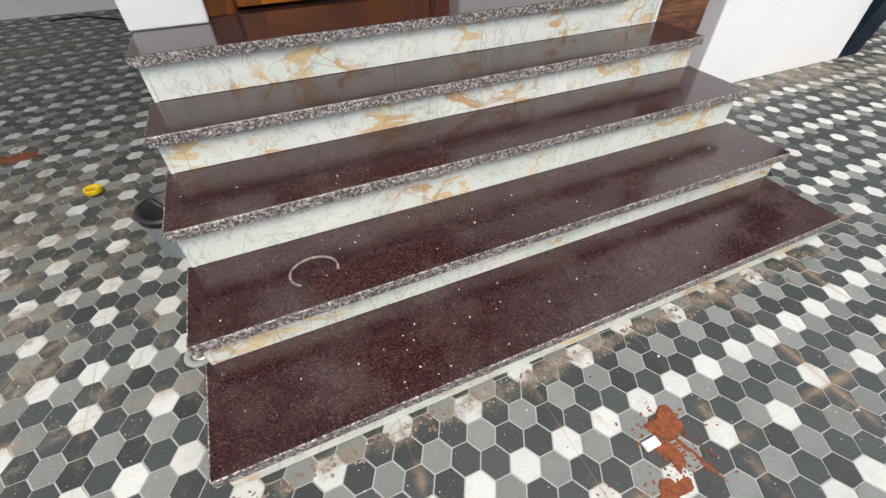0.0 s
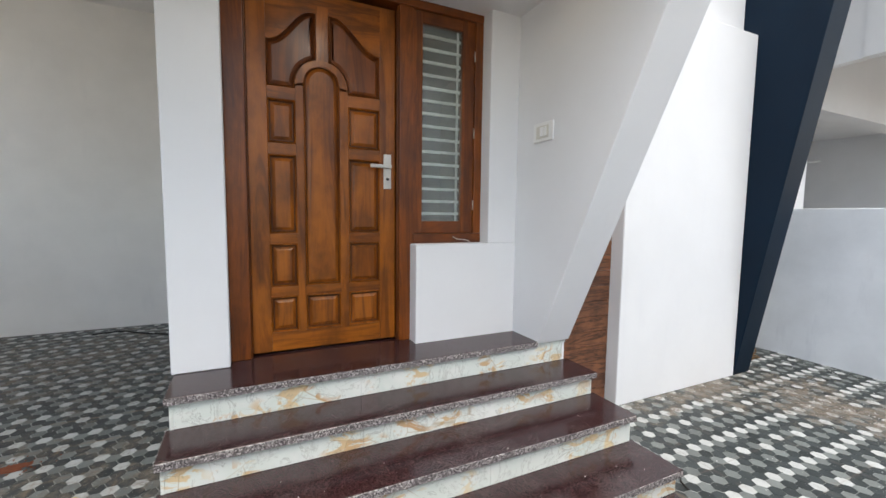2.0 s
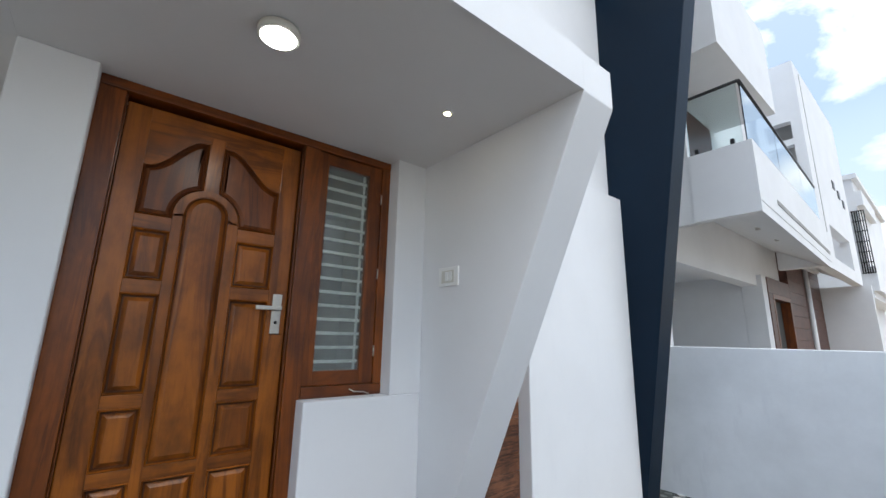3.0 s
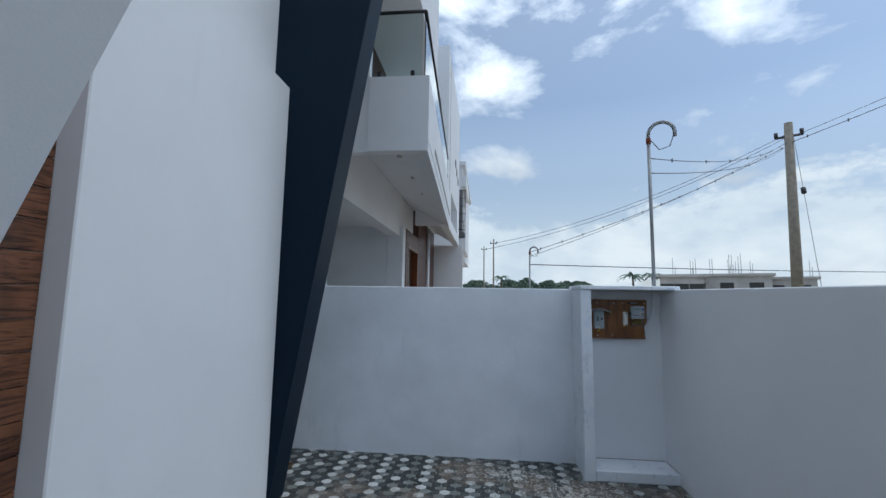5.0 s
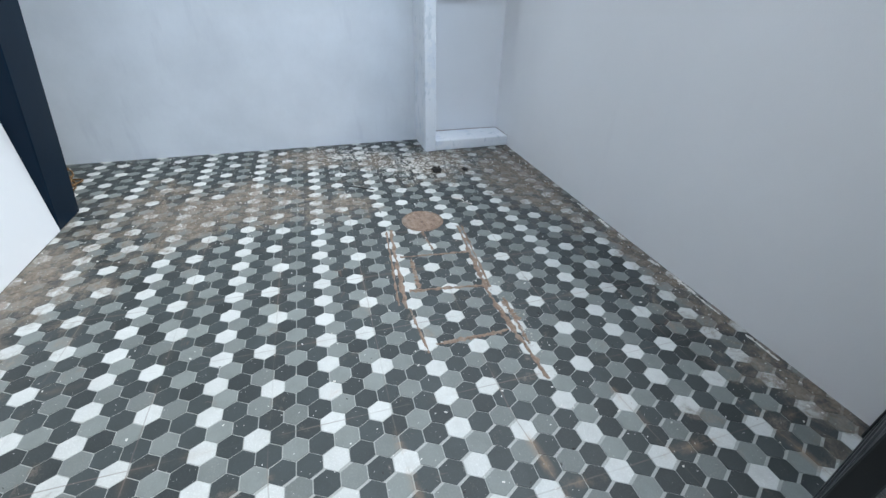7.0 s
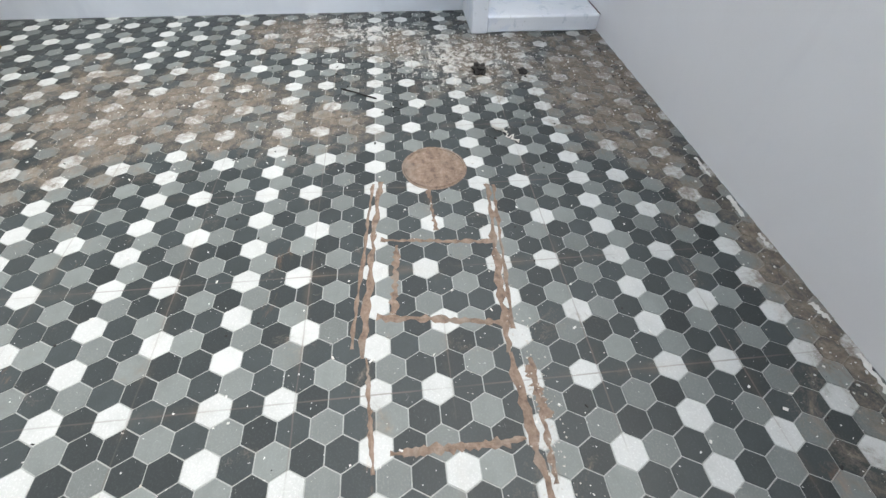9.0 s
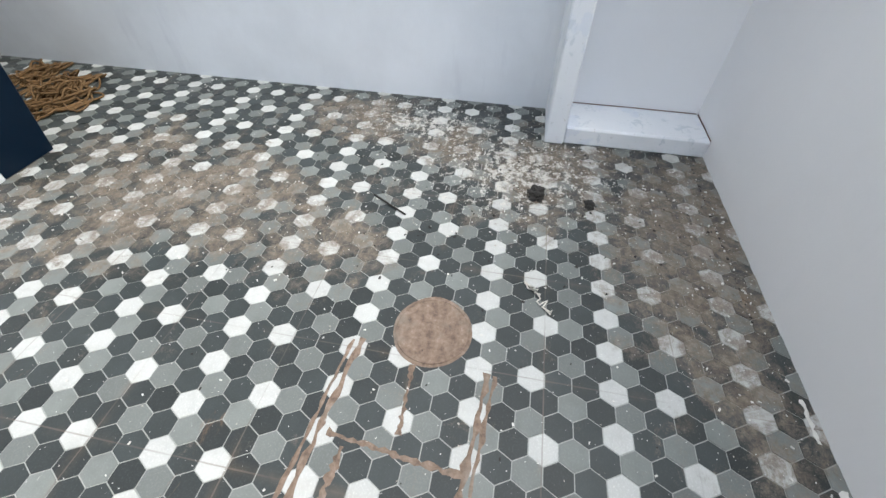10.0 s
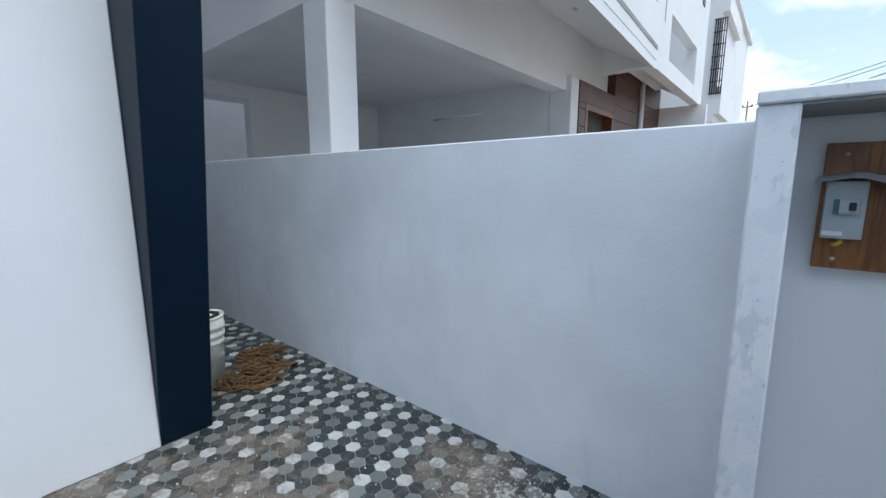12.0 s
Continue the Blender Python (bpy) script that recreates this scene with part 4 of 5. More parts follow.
for yy in (-0.045, -0.063, -0.085, -0.108):
    part("wire", bm_tube([(BX - 0.02, yy, 1.332), (BX - 0.034, yy - 0.004, 1.312), (BX - 0.03, yy + 0.002, 1.295)], 0.004, 6), M_ywire, meter, "yellow wire")
part("plug", bm_tube([(BX - 0.03, -0.022, 1.385), (BX - 0.03, -0.006, 1.385)], 0.009, 10), M_blk_pl, meter)

meter.matrix_world = Matrix.Translation((0, 0.035, 0)) @ meter.matrix_world
conn = thing("link_connector", (BX, -0.05, 1.478), "black connector strip with steel screws", "connector")
part("strip", bm_box(BX - 0.016, BX - 0.0005, -0.092, 0.002, 1.467, 1.488, 0.002), M_blk_pl, conn)
for yy in (-0.075, -0.052, -0.030):
    part("screw", bm_tube([(BX - 0.021, yy, 1.478), (BX - 0.0165, yy, 1.478)], 0.006, 8), M_steel, conn)

conn.matrix_world = Matrix.Translation((0, 0.032, 0)) @ conn.matrix_world
conduit = thing("conduit_pipe", (5.15, -0.20, 1.30), "white plastic conduit bending from the slab to the meter", "conduit")
part("pipe", bm_tube([(5.148, -0.228, 1.593), (5.148, -0.226, 1.46), (5.146, -0.222, 1.42), (5.142, -0.208, 1.375), (5.136, -0.182, 1.345), (5.132, -0.166, 1.335)], 0.0105, 10), M_scraped, conduit)
part("clamp", bm_box(5.130, 5.169, -0.262, -0.222, 1.450, 1.468, 0.003), M_scraped, conduit, "pale plastic clamp")
conduit.matrix_world = Matrix.Translation((0, 0.022, 0)) @ conduit.matrix_world
single("loose_bracket", bm_tube([(5.165, -0.262, 1.40), (5.150, -0.258, 1.345), (5.135, -0.250, 1.305), (5.140, -0.246, 1.295)], 0.004, 6), M_plastic, "bent pale plastic clip fixed to the niche corner", "bracket")


# ---- things lying in the yard ----
def rope_pile(cx, cy, rx, ry, seed, loops, height):
    rng = random.Random(seed)
    pts = []
    a = 0.0
    ox = oy = 0.0
    for k in range(loops * 9):
        a += 2 * math.pi / 9 * rng.uniform(0.6, 1.5) * (1 if (k // 23) % 2 else -1)
        if k % 9 == 0:
            ox, oy = rng.gauss(0, 0.42), rng.gauss(0, 0.42)
        rr = rng.uniform(0.25, 0.62)
        lift = 0.008 + height * rng.random() * max(0.1, 1 - 0.9 * math.hypot(ox, oy)) * min(1.0, k / (loops * 4))
        pts.append((cx + rx * (ox + rr * math.cos(a)), cy + ry * (oy + rr * math.sin(a)), lift))
    fine = []
    for i in range(len(pts) - 1):
        p0, p1, p2, p3 = (Vector(pts[max(0, min(len(pts) - 1, j))]) for j in (i - 1, i, i + 1, i + 2))
        for s in (0, 0.25, 0.5, 0.75):
            v = 0.5 * ((2 * p1) + (-p0 + p2) * s + (2 * p0 - 5 * p1 + 4 * p2 - p3) * s * s + (-p0 + 3 * p1 - 3 * p2 + p3) * s ** 3)
            v.z = max(0.009, v.z)
            fine.append(v)
    return bm_tube(fine, 0.0060, 6)


single("coir_rope", rope_pile(4.80, 3.26, 0.25, 0.17, 3, 34, 0.11), M_rope, "tangled brown coir rope heaped on the tiles", "rope", "ropes by the passage wall")
single("coir_rope", rope_pile(4.99, 3.60, 0.18, 0.11, 8, 20, 0.07), M_rope, "smaller tangle of brown coir rope by the wall", "rope", "ropes by the passage wall")

BKX, BKY = 4.545, 3.48
paint_pail = thing("paint_bucket", (BKX, BKY, 0), "tall white plastic paint bucket with stained bands", "bucket")
part("body", bm_lathe([(0.0, 0.004), (0.105, 0.0), (0.112, 0.01), (0.124, 0.27), (0.131, 0.275), (0.133, 0.295), (0.128, 0.30), (0.129, 0.325), (0.137, 0.330), (0.138, 0.350), (0.131, 0.356), (0.133, 0.385), (0.142, 0.39), (0.142, 0.41), (0.136, 0.414), (0.138, 0.455), (0.133, 0.458), (0.128, 0.445), (0.118, 0.02), (0.0, 0.014)], (BKX, BKY, 0)), M_bucket, paint_pail)
part("lid", bm_lathe([(0.0, 0.458), (0.138, 0.4585), (0.143, 0.468), (0.139, 0.480), (0.128, 0.478), (0.122, 0.470), (0.0, 0.470)], (BKX, BKY, 0)), M_bucket, paint_pail, "white lid with dark smears")
part("label", bm_tube([(BKX + 0.119 * math.cos(t), BKY + 0.119 * math.sin(t), 0.19) for t in (-0.95, -0.85, -0.75, -0.65)], 0.012, 6), M_grey_pl, paint_pail, "faded label")
part("smear", bm_lathe([(0.07, 0.4715), (0.118, 0.4715), (0.118, 0.4745), (0.07, 0.4745), (0.07, 0.4715)], (BKX, BKY, 0), 9), M_blk_pl, paint_pail, "black smear")

PX, PY = -0.497, 2.60
pail = thing("grout_bucket", (PX, PY, 0), "used grey bucket with black tar inside beside the steps", "bucket")
part("body", bm_lathe([(0.0, 0.003), (0.075, 0.0), (0.080, 0.006), (0.098, 0.19), (0.104, 0.195), (0.104, 0.207), (0.097, 0.209), (0.092, 0.20), (0.076, 0.03), (0.0, 0.02)], (PX, PY, 0)), M_grey_pl, pail)
part("lining", bm_lathe([(0.0, 0.075), (0.080, 0.076), (0.093, 0.203), (0.1045, 0.2095), (0.106, 0.200), (0.104, 0.180), (0.1065, 0.212), (0.0925, 0.2125), (0.0785, 0.085), (0.0, 0.081)], (PX, PY, 0)), M_blk_pl, pail, "black tarry lining and rim")
part("stick", bm_tube([(PX + 0.03, PY + 0.03, 0.09), (PX - 0.045, PY + 0.045, 0.222)], 0.011, 8), M_darkmetal, pail, "dark mixing stick")
squat = Matrix.Translation((PX, PY, 0)) @ Matrix.Diagonal((0.95, 0.95, 0.97, 1)) @ Matrix.Translation((-PX, -PY, 0))
for bit in pail.children:
    bit.data.transform(squat)

drain = thing("floor_drain", (-0.455, 2.03, 0), "round dirty floor drain against the steps", "drain")
part("ring", bm_lathe([(0.028, 0.0), (0.050, 0.0), (0.048, 0.006), (0.030, 0.007), (0.028, 0.0)], (-0.455, 2.03, 0.001), 24), M_concrete, drain)
part("grate", bm_lathe([(0.0, 0.001), (0.027, 0.001), (0.025, 0.004), (0.012, 0.003), (0.0, 0.005)], (-0.455, 2.03, 0.001), 20), M_steel, drain)

tape = bm_lathe([(0.026, 0.002), (0.036, 0.002), (0.037, 0.006), (0.037, 0.020), (0.036, 0.024), (0.026, 0.024), (0.026, 0.002)], (-0.90, 3.195, 0.0), 28)
single("tape_roll", tape, M_yellow, "small yellow plastic ring lying on the tiles", "ring")


def smear_strip(p, q, width, seed, n=26, thick=0.0025):
    """An uneven thin strip of spilt material on the floor."""
    rng = random.Random(seed)
    bm = bmesh.new()
    a, b = Vector((*p, 0)), Vector((*q, 0))
    d = (b - a)
    nrm = Vector((-d.y, d.x, 0)).normalized()
    prev = None
    for i in range(n + 1):
        u = i / n
        c = a + d * u + nrm * rng.uniform(-0.15, 0.15) * width
        w = width * rng.uniform(0.25, 1.1) * 0.45
        l, mid, r = c + nrm * w, c, c - nrm * w
        vs = [bm.verts.new((l.x, l.y, 0.0004)), bm.verts.new((mid.x, mid.y, thick * rng.uniform(0.5, 1.3))), bm.verts.new((r.x, r.y, 0.0004))]
        if prev:
            bm.faces.new((prev[0], prev[1], vs[1], vs[0]))
            bm.faces.new((prev[1], prev[2], vs[2], vs[1]))
        prev = vs
    bmesh.ops.recalc_face_normals(bm, faces=bm.faces[:])
    return bm


def smear_blob(cx, cy, rx, ry, seed, wob=0.06, n=48, thick=0.003):
    rng = random.Random(seed)
    bm = bmesh.new()
    ph = [rng.uniform(0, 6.28) for _ in range(5)]
    mid = bm.verts.new((cx, cy, thick))
    r1, r2 = [], []
    for k in range(n):
        t = 2 * math.pi * k / n
        f = 1 + wob * sum(math.sin((j + 2) * t + ph[j]) / (1 + 0.5 * j) for j in range(5)) + rng.uniform(-wob, wob) * 0.25
        r1.append(bm.verts.new((cx + rx * f * 0.85 * math.cos(t), cy + ry * f * 0.85 * math.sin(t), thick * rng.uniform(0.7, 1.1))))
        r2.append(bm.verts.new((cx + rx * f * math.cos(t), cy + ry * f * math.sin(t), 0.0004)))
    for k in range(n):
        j = (k + 1) % n
        bm.faces.new((mid, r1[k], r1[j]))
        bm.faces.new((r1[k], r2[k], r2[j], r1[j]))
    bmesh.ops.recalc_face_normals(bm, faces=bm.faces[:])
    return bm


smear = thing("cement_smear", (3.3, 0.83, 0), "pinkish dried cement ladder-shaped marks and disc on the tiles", "cement stain")
part("disc", smear_blob(3.680, 0.823, 0.130, 0.128, 4, 0.012), M_cement, smear)
part("rim", bm_tube([(3.680 + 0.118 * math.cos(t), 0.823 + 0.117 * math.sin(t), 0.002) for t in (2 * math.pi * k / 40 for k in range(40))], 0.0035, 5, closed=True), M_cement, smear)
for k, (p, q, w) in enumerate((((3.61, 1.035), (2.90, 1.09), 0.030), ((3.565, 0.632), (2.88, 0.695), 0.034), ((2.88, 0.695), (2.38, 0.665), 0.030),
                               ((3.318, 1.035), (3.276, 0.655), 0.024), ((3.022, 1.05), (2.974, 0.69), 0.030), ((3.55, 0.856), (3.345, 0.847), 0.022),
                               ((3.29, 0.985), (3.03, 1.0), 0.030), ((2.66, 1.02), (2.66, 0.70), 0.018), ((2.90, 1.075), (2.62, 1.06), 0.016))):
    part("streak", smear_strip(p, q, w, 20 + k), M_cement, smear)
part("streak", smear_strip((2.84, 0.655), (2.70, 0.635), 0.035, 41), M_cement, smear)
for k, (p, q, w) in enumerate((((3.60, 1.060), (2.93, 1.118), 0.016), ((3.56, 0.610), (2.95, 0.668), 0.018), ((2.86, 0.640), (2.56, 0.655), 0.020), ((2.66, 0.99), (2.655, 0.74), 0.030))):
    part("streak", smear_strip(p, q, w, 70 + k), M_cement, smear)

rngc = random.Random(11)


def chips(n, zone, size, z=0.0):
    bm = bmesh.new()
    for _ in range(n):
        x, y = zone(rngc)
        s = size * rngc.uniform(0.4, 1.4)
        m = Matrix.Translation((x, y, z + s * 0.22)) @ Euler((rngc.uniform(-0.2, 0.2), rngc.uniform(-0.2, 0.2), rngc.uniform(0, 6.28))).to_matrix().to_4x4() @ Matrix.Diagonal((s * rngc.uniform(0.7, 1.8), s * rngc.uniform(0.5, 1.0), s * 0.4, 1))
        bmesh.ops.create_cube(bm, size=1.0, matrix=m)
    return bm


soil = thing("red_soil_spill", (0.67, 1.22, 0), "splashes of red soil spilt on the tiles", "soil")
part("splash", smear_blob(0.70, 1.265, 0.065, 0.030, 6, 0.22, thick=0.006), M_soil, soil)
part("splash", smear_blob(0.655, 1.20, 0.020, 0.050, 7, 0.25), M_soil, soil)
part("splash", smear_blob(0.60, 1.135, 0.045, 0.022, 9, 0.25), M_soil, soil)
part("splash", smear_strip((0.69, 1.25), (0.73, 1.10), 0.016, 12), M_soil, soil)
part("splash", smear_strip((0.62, 1.12), (0.08, 1.19), 0.022, 13, 30, 0.0015), M_soil, soil)
part("splash", smear_blob(-1.40, 3.72, 0.16, 0.045, 14, 0.3), M_soil, soil)

def yard(r):
    if r.random() < 0.55:
        return min(5.2, r.gauss(4.5, 0.45)), max(-0.2, min(2.7, r.gauss(0.9, 0.75)))
    return r.uniform(1.95, 5.2), r.uniform(-0.25, 2.8)


def front(r):
    return r.uniform(-2.2, 2.6), r.uniform(0.4, 1.53)


def left(r):
    return r.uniform(-2.6, -0.45), r.uniform(1.2, 4.8)


def corner(r):
    """The littered strip in front of the meter niche."""
    return min(5.2, r.gauss(4.66, 0.20)), max(-0.22, r.gauss(0.42, 0.34))


def by_wall(r):
    return 5.23 - abs(r.gauss(0, 0.16)), r.uniform(0.5, 2.9)


def heap(r):
    return 4.18 + r.gauss(0, 0.24), r.uniform(1.2, 2.85)


def gate_side(r):
    return r.uniform(1.95, 4.6), Y_F + 0.02 + abs(r.gauss(0, 0.10))


single("plaster_chips", join(chips(520, yard, 0.0052), chips(150, corner, 0.0062), chips(90, by_wall, 0.006), chips(90, heap, 0.0055), chips(80, gate_side, 0.006), chips(100, front, 0.005), chips(80, left, 0.005)), M_chip, "scattered white plaster flakes over the tiles", "debris", kind="stuff")
single("plaster_grit", join(chips(420, corner, 0.0034), chips(420, yard, 0.0028), chips(110, lambda r: (r.gauss(2.74, 0.11), r.gauss(0.64, 0.022)), 0.0034), chips(80, lambda r: (r.uniform(2.35, 3.55), 0.655 + r.gauss(0, 0.03)), 0.0032)), M_crumb, "fine pale grit over the dusty tiles", "debris", kind="stuff")
single("soil_crumbs", join(chips(240, lambda r: (0.675 + r.gauss(0, 0.042), 1.215 + r.gauss(0, 0.05)), 0.005), chips(120, lambda r: (r.uniform(0.1, 0.75), 1.16 + r.gauss(0, 0.03)), 0.0035), chips(160, lambda r: (-1.38 + r.gauss(0, 0.13), 3.72 + r.gauss(0, 0.045)), 0.007)), M_soil, "crumbs of red soil strewn round the spill", "soil", kind="stuff")
single("step_grit", join(chips(45, lambda r: (r.uniform(-0.36, 1.8), r.uniform(1.57, 1.84)), 0.0030, STEP_Z[0]), chips(40, lambda r: (r.uniform(-0.36, 1.8), r.uniform(1.87, 2.12)), 0.0030, STEP_Z[1]),
                        chips(18, lambda r: (r.uniform(-0.36, 1.8), r.uniform(2.15, 2.40)), 0.0028, STEP_Z[2])), M_chip, "fine pale grit on the granite treads", "debris", kind="stuff")
single("dark_crumbs", join(chips(190, lambda r: (min(5.2, r.gauss(4.4, 0.5)), max(-0.2, r.gauss(0.6, 0.7))), 0.006), chips(120, yard, 0.0045), chips(60, front, 0.004)), M_rubble, "dark bits of rubbish scattered in the yard corner", "debris", kind="stuff")
single("mortar_crumbs", chips(260, lambda r: (r.uniform(-0.4, 1.9), 1.548 + abs(r.gauss(0, 0.022)) * -1 + 0.01), 0.008), M_cement, "crumbs of mortar along the lowest step", "debris", kind="stuff")
single("plaster_fragment", bm_box(0.600, 0.648, 1.226, 1.252, 0.0005, 0.008, 0.002), M_chip, "small white broken tile piece beside red soil", "fragment")


rng_d = random.Random(21)
for k in range(7):
    xa = 2.25 + 0.22 * k + rng_d.uniform(-0.05, 0.05)
    single("paint_drip", smear_strip((xa, Y_F + 0.012 + rng_d.uniform(0, 0.015)), (xa + rng_d.uniform(0.06, 0.2), Y_F + 0.012 + rng_d.uniform(0, 0.02)), rng_d.uniform(0.012, 0.03), 60 + k, 12), M_chip, "white paint drips at the wall foot", "paint stain", "paint drips along the wall")


def scrap(cx, cy, r, seed):
    rng = random.Random(seed)
    bm = bmesh.new()
    bmesh.ops.create_icosphere(bm, subdivisions=3, radius=1.0)
    for v in bm.verts:
        n = noise.noise(v.co * 1.9 + Vector((seed, 0, 0)))
        v.co *= (1 + 0.55 * n + 0.5 * noise.noise(v.co * 5.0 + Vector((0, seed, 0))))
        v.co = Vector((cx + v.co.x * r, cy + v.co.y * r * 0.7, max(0.0006, 0.26 * r + v.co.z * r * 0.42)))
    return bm


single("burnt_scrap", scrap(4.44, 0.52, 0.046, 2), M_rubble, "crumpled blackened scrap lying on dusty tiles", "scrap")
single("burnt_scrap", scrap(4.41, 0.295, 0.028, 7), M_rubble, "small blackened scrap lying on dusty tiles", "scrap")
single("dark_twig", bm_tube([(4.30, 1.21, 0.006), (4.26, 1.15, 0.010), (4.225, 1.09, 0.007), (4.20, 1.045, 0.006)], 0.004, 6), M_rubble, "short dark twig on the tiles", "twig")
single("dark_twig", bm_tube([(2.16, 2.05, 0.005), (2.12, 2.02, 0.008), (2.10, 1.96, 0.005)], 0.005, 6), M_rubble, "bent dark twig on the tiles", "twig")
rs = random.Random(4)
spts = [(3.93, 0.545, 0.004)]
for k in range(26):
    spts.append((3.93 - 0.0045 * k + 0.016 * rs.uniform(-1, 1), 0.54 - 0.0035 * k + 0.02 * rs.uniform(-1, 1), 0.004 + 0.006 * rs.random()))
single("white_string", bm_tube(spts, 0.0028, 5), M_string, "tangled white string on the tiles", "string")
wire_pts = [(-1.75 + 0.9 * u + 0.05 * math.sin(9 * u), 6.75 - 0.25 * u + 0.12 * math.sin(5 * u), 0.008) for u in (k / 30 for k in range(31))]
single("cable_piece", bm_tube(wire_pts, 0.009, 6), M_rubble, "loose dark cable along the carport wall", "cable")
ring_pts = [(-0.056 + 0.070 * math.cos(t), 1.985 + 0.058 * math.sin(t), STEP_Z[1] + 0.0012) for t in (math.radians(-20 + 10 * k) for k in range(26))]
single("dried_ring_mark", bm_tube(ring_pts, 0.0036, 5), M_ring, "dried whitish bucket ring on a granite tread", "stain")

# ---- gate ----
gate = thing("metal_gate", (0.0, -0.30, 0), "closed black painted metal gate with level bars", "gate")
part("gate_post", bm_box(1.80, 1.895, Y_F - 0.03, Y_F + 0.075, 0.0, 1.70, 0.004), M_black, gate)
part("gate_post", bm_box(-2.295, -2.20, Y_F - 0.03, Y_F + 0.075, 0.0, 1.70, 0.004), M_black, gate)
for x0, x1 in ((-2.18, -0.22), (-0.18, 1.785)):
    part("stile", bm_box(x0, x0 + 0.05, Y_F - 0.01, Y_F + 0.04, 0.06, 1.62, 0.003), M_black, gate)
    part("stile", bm_box(x1 - 0.05, x1, Y_F - 0.01, Y_F + 0.04, 0.06, 1.62, 0.003), M_black, gate)
    for k in range(11):
        zz = 0.06 + k * 0.15
        part("bar", bm_box(x0 + 0.05, x1 - 0.05, Y_F, Y_F + 0.03, zz, zz + 0.06, 0.003), M_black, gate)

# small wicket leaf beside the gate, swung into the yard
wicket = thing("wicket_gate", (1.862, -0.19, 0), "open black painted narrow metal gate leaf", "gate")
swing = Matrix.Translation((1.862, -0.19, 0)) @ Matrix.Rotation(radians(14.5), 4, "Z")
for name, y0, y1, z0, z1 in [("stile", 0.0, 0.05, 0.05, 1.55), ("stile", 0.70, 0.75, 0.05, 1.55)] + [("bar", 0.051, 0.699, 0.06 + 0.15 * k, 0.12 + 0.15 * k) for k in range(10)]:
    leaf = bm_box(-0.022, 0.022, y0, y1, z0, z1, 0.003)
    leaf.transform(swing)
    part(name, leaf, M_black, wicket)

# ---- neighbouring house over the boundary wall ----
nb = thing("neighbour_house", (9.0, 5.0, -0.1), "two-storey white house with balcony and open carport", "house")
NXL, NYF, NWF = 5.42, 3.11, 3.03
part("carport_column", bm_box(NXL, NXL + 0.27, NYF, NYF + 0.29, -0.1, 2.735, 0.006), M_neigh, nb)
part("side_beam", bm_box(NXL, NXL + 0.25, NYF + 0.262, 9.0, 2.735, 3.06), M_neigh, nb)
part("front_beam", bm_box(NXL, 10.0, NYF, NYF + 0.26, 2.735, 3.66), M_neigh, nb)
part("carport_ceiling", bm_box(NXL + 0.25, 10.0, NYF + 0.26, 9.0, 2.93, 3.06), M_neigh, nb)
part("back_wall", bm_box(6.85, 10.0, 7.3, 7.5, -0.1, 2.93), M_neigh, nb)
part("back_lintel", bm_box(NXL, 6.85, 7.3, 7.5, 2.72, 2.93), M_neigh, nb)
part("rear_wall", bm_box(NXL, 9.5, 10.6, 10.8, -0.1, 5.2), M_neigh, nb)
part("carport_pier", bm_box(9.60, 9.88, NWF, NYF + 0.26, -0.1, 2.94, 0.006), M_neigh, nb)
part("carport_wall", bm_box(9.60, 10.0, NYF + 0.262, 7.5, -0.1, 2.929), M_neigh, nb)
part("carport_floor", bm_box(NXL - 0.02, 10.0, 1.0, 10.6, -0.11, -0.02), M_concrete, nb)
part("tube_light", bm_tube([(9.58, 5.7, 2.55), (9.58, 4.6, 2.55)], 0.016, 8), M_grille, nb, "unlit tube lamp")
# wood clad ground-floor front with a dark doorway and a tall panel beside it
part("board_backing", bm_box(9.882, 10.15, NWF + 0.01, NWF + 0.19, -0.1, 2.93), M_nclad, nb)
part("board_backing", bm_box(10.15, 11.50, NWF + 0.01, NWF + 0.19, 2.62, 2.93), M_nclad, nb)
part("board_backing", bm_box(11.50, 14.79, NWF + 0.01, NWF + 0.19, -0.1, 3.66), M_nclad, nb)
part("front_wall", bm_box(10.0, 11.55, NYF + 0.05, NYF + 0.26, 2.94, 3.66), M_neigh, nb)
for k in range(14):
    zz = -0.1 + 0.262 * k
    if zz < 2.55:
        part("board", bm_box(9.882, 10.148, NWF - 0.016, NWF + 0.009, zz + 0.003, min(zz + 0.26, 2.615), 0.004), M_nclad, nb)
    part("board", bm_box(11.502, 13.02, NWF - 0.016, NWF + 0.009, zz + 0.003, zz + 0.26, 0.004), M_nclad, nb)
    part("board", bm_box(13.18, 14.78, NWF - 0.016, NWF + 0.009, zz + 0.003, zz + 0.26, 0.004), M_nclad, nb)
part("board", bm_box(9.882, 11.50, NWF - 0.016, NWF + 0.009, 2.622, 2.93, 0.004), M_nclad, nb)
part("door_lining", bm_box(10.152, 10.24, NWF - 0.02, NWF + 0.2, -0.1, 2.618), M_teak_dk, nb, "red-brown door lining")
part("door_lining", bm_box(11.40, 11.498, NWF - 0.02, NWF + 0.2, -0.1, 2.618), M_teak_dk, nb, "red-brown door lining")
part("door_lining", bm_box(10.24, 11.40, NWF - 0.02, NWF + 0.2, 2.53, 2.618), M_teak_dk, nb, "red-brown door lining")
# dark sheet in place of the shade inside the open doorway
part("doorway_shade", bm_box(10.24, 11.40, NWF + 0.15, NWF + 0.19, -0.1, 2.53), M_room_shade, nb, "dark sheet painted as the shade in the open doorway")
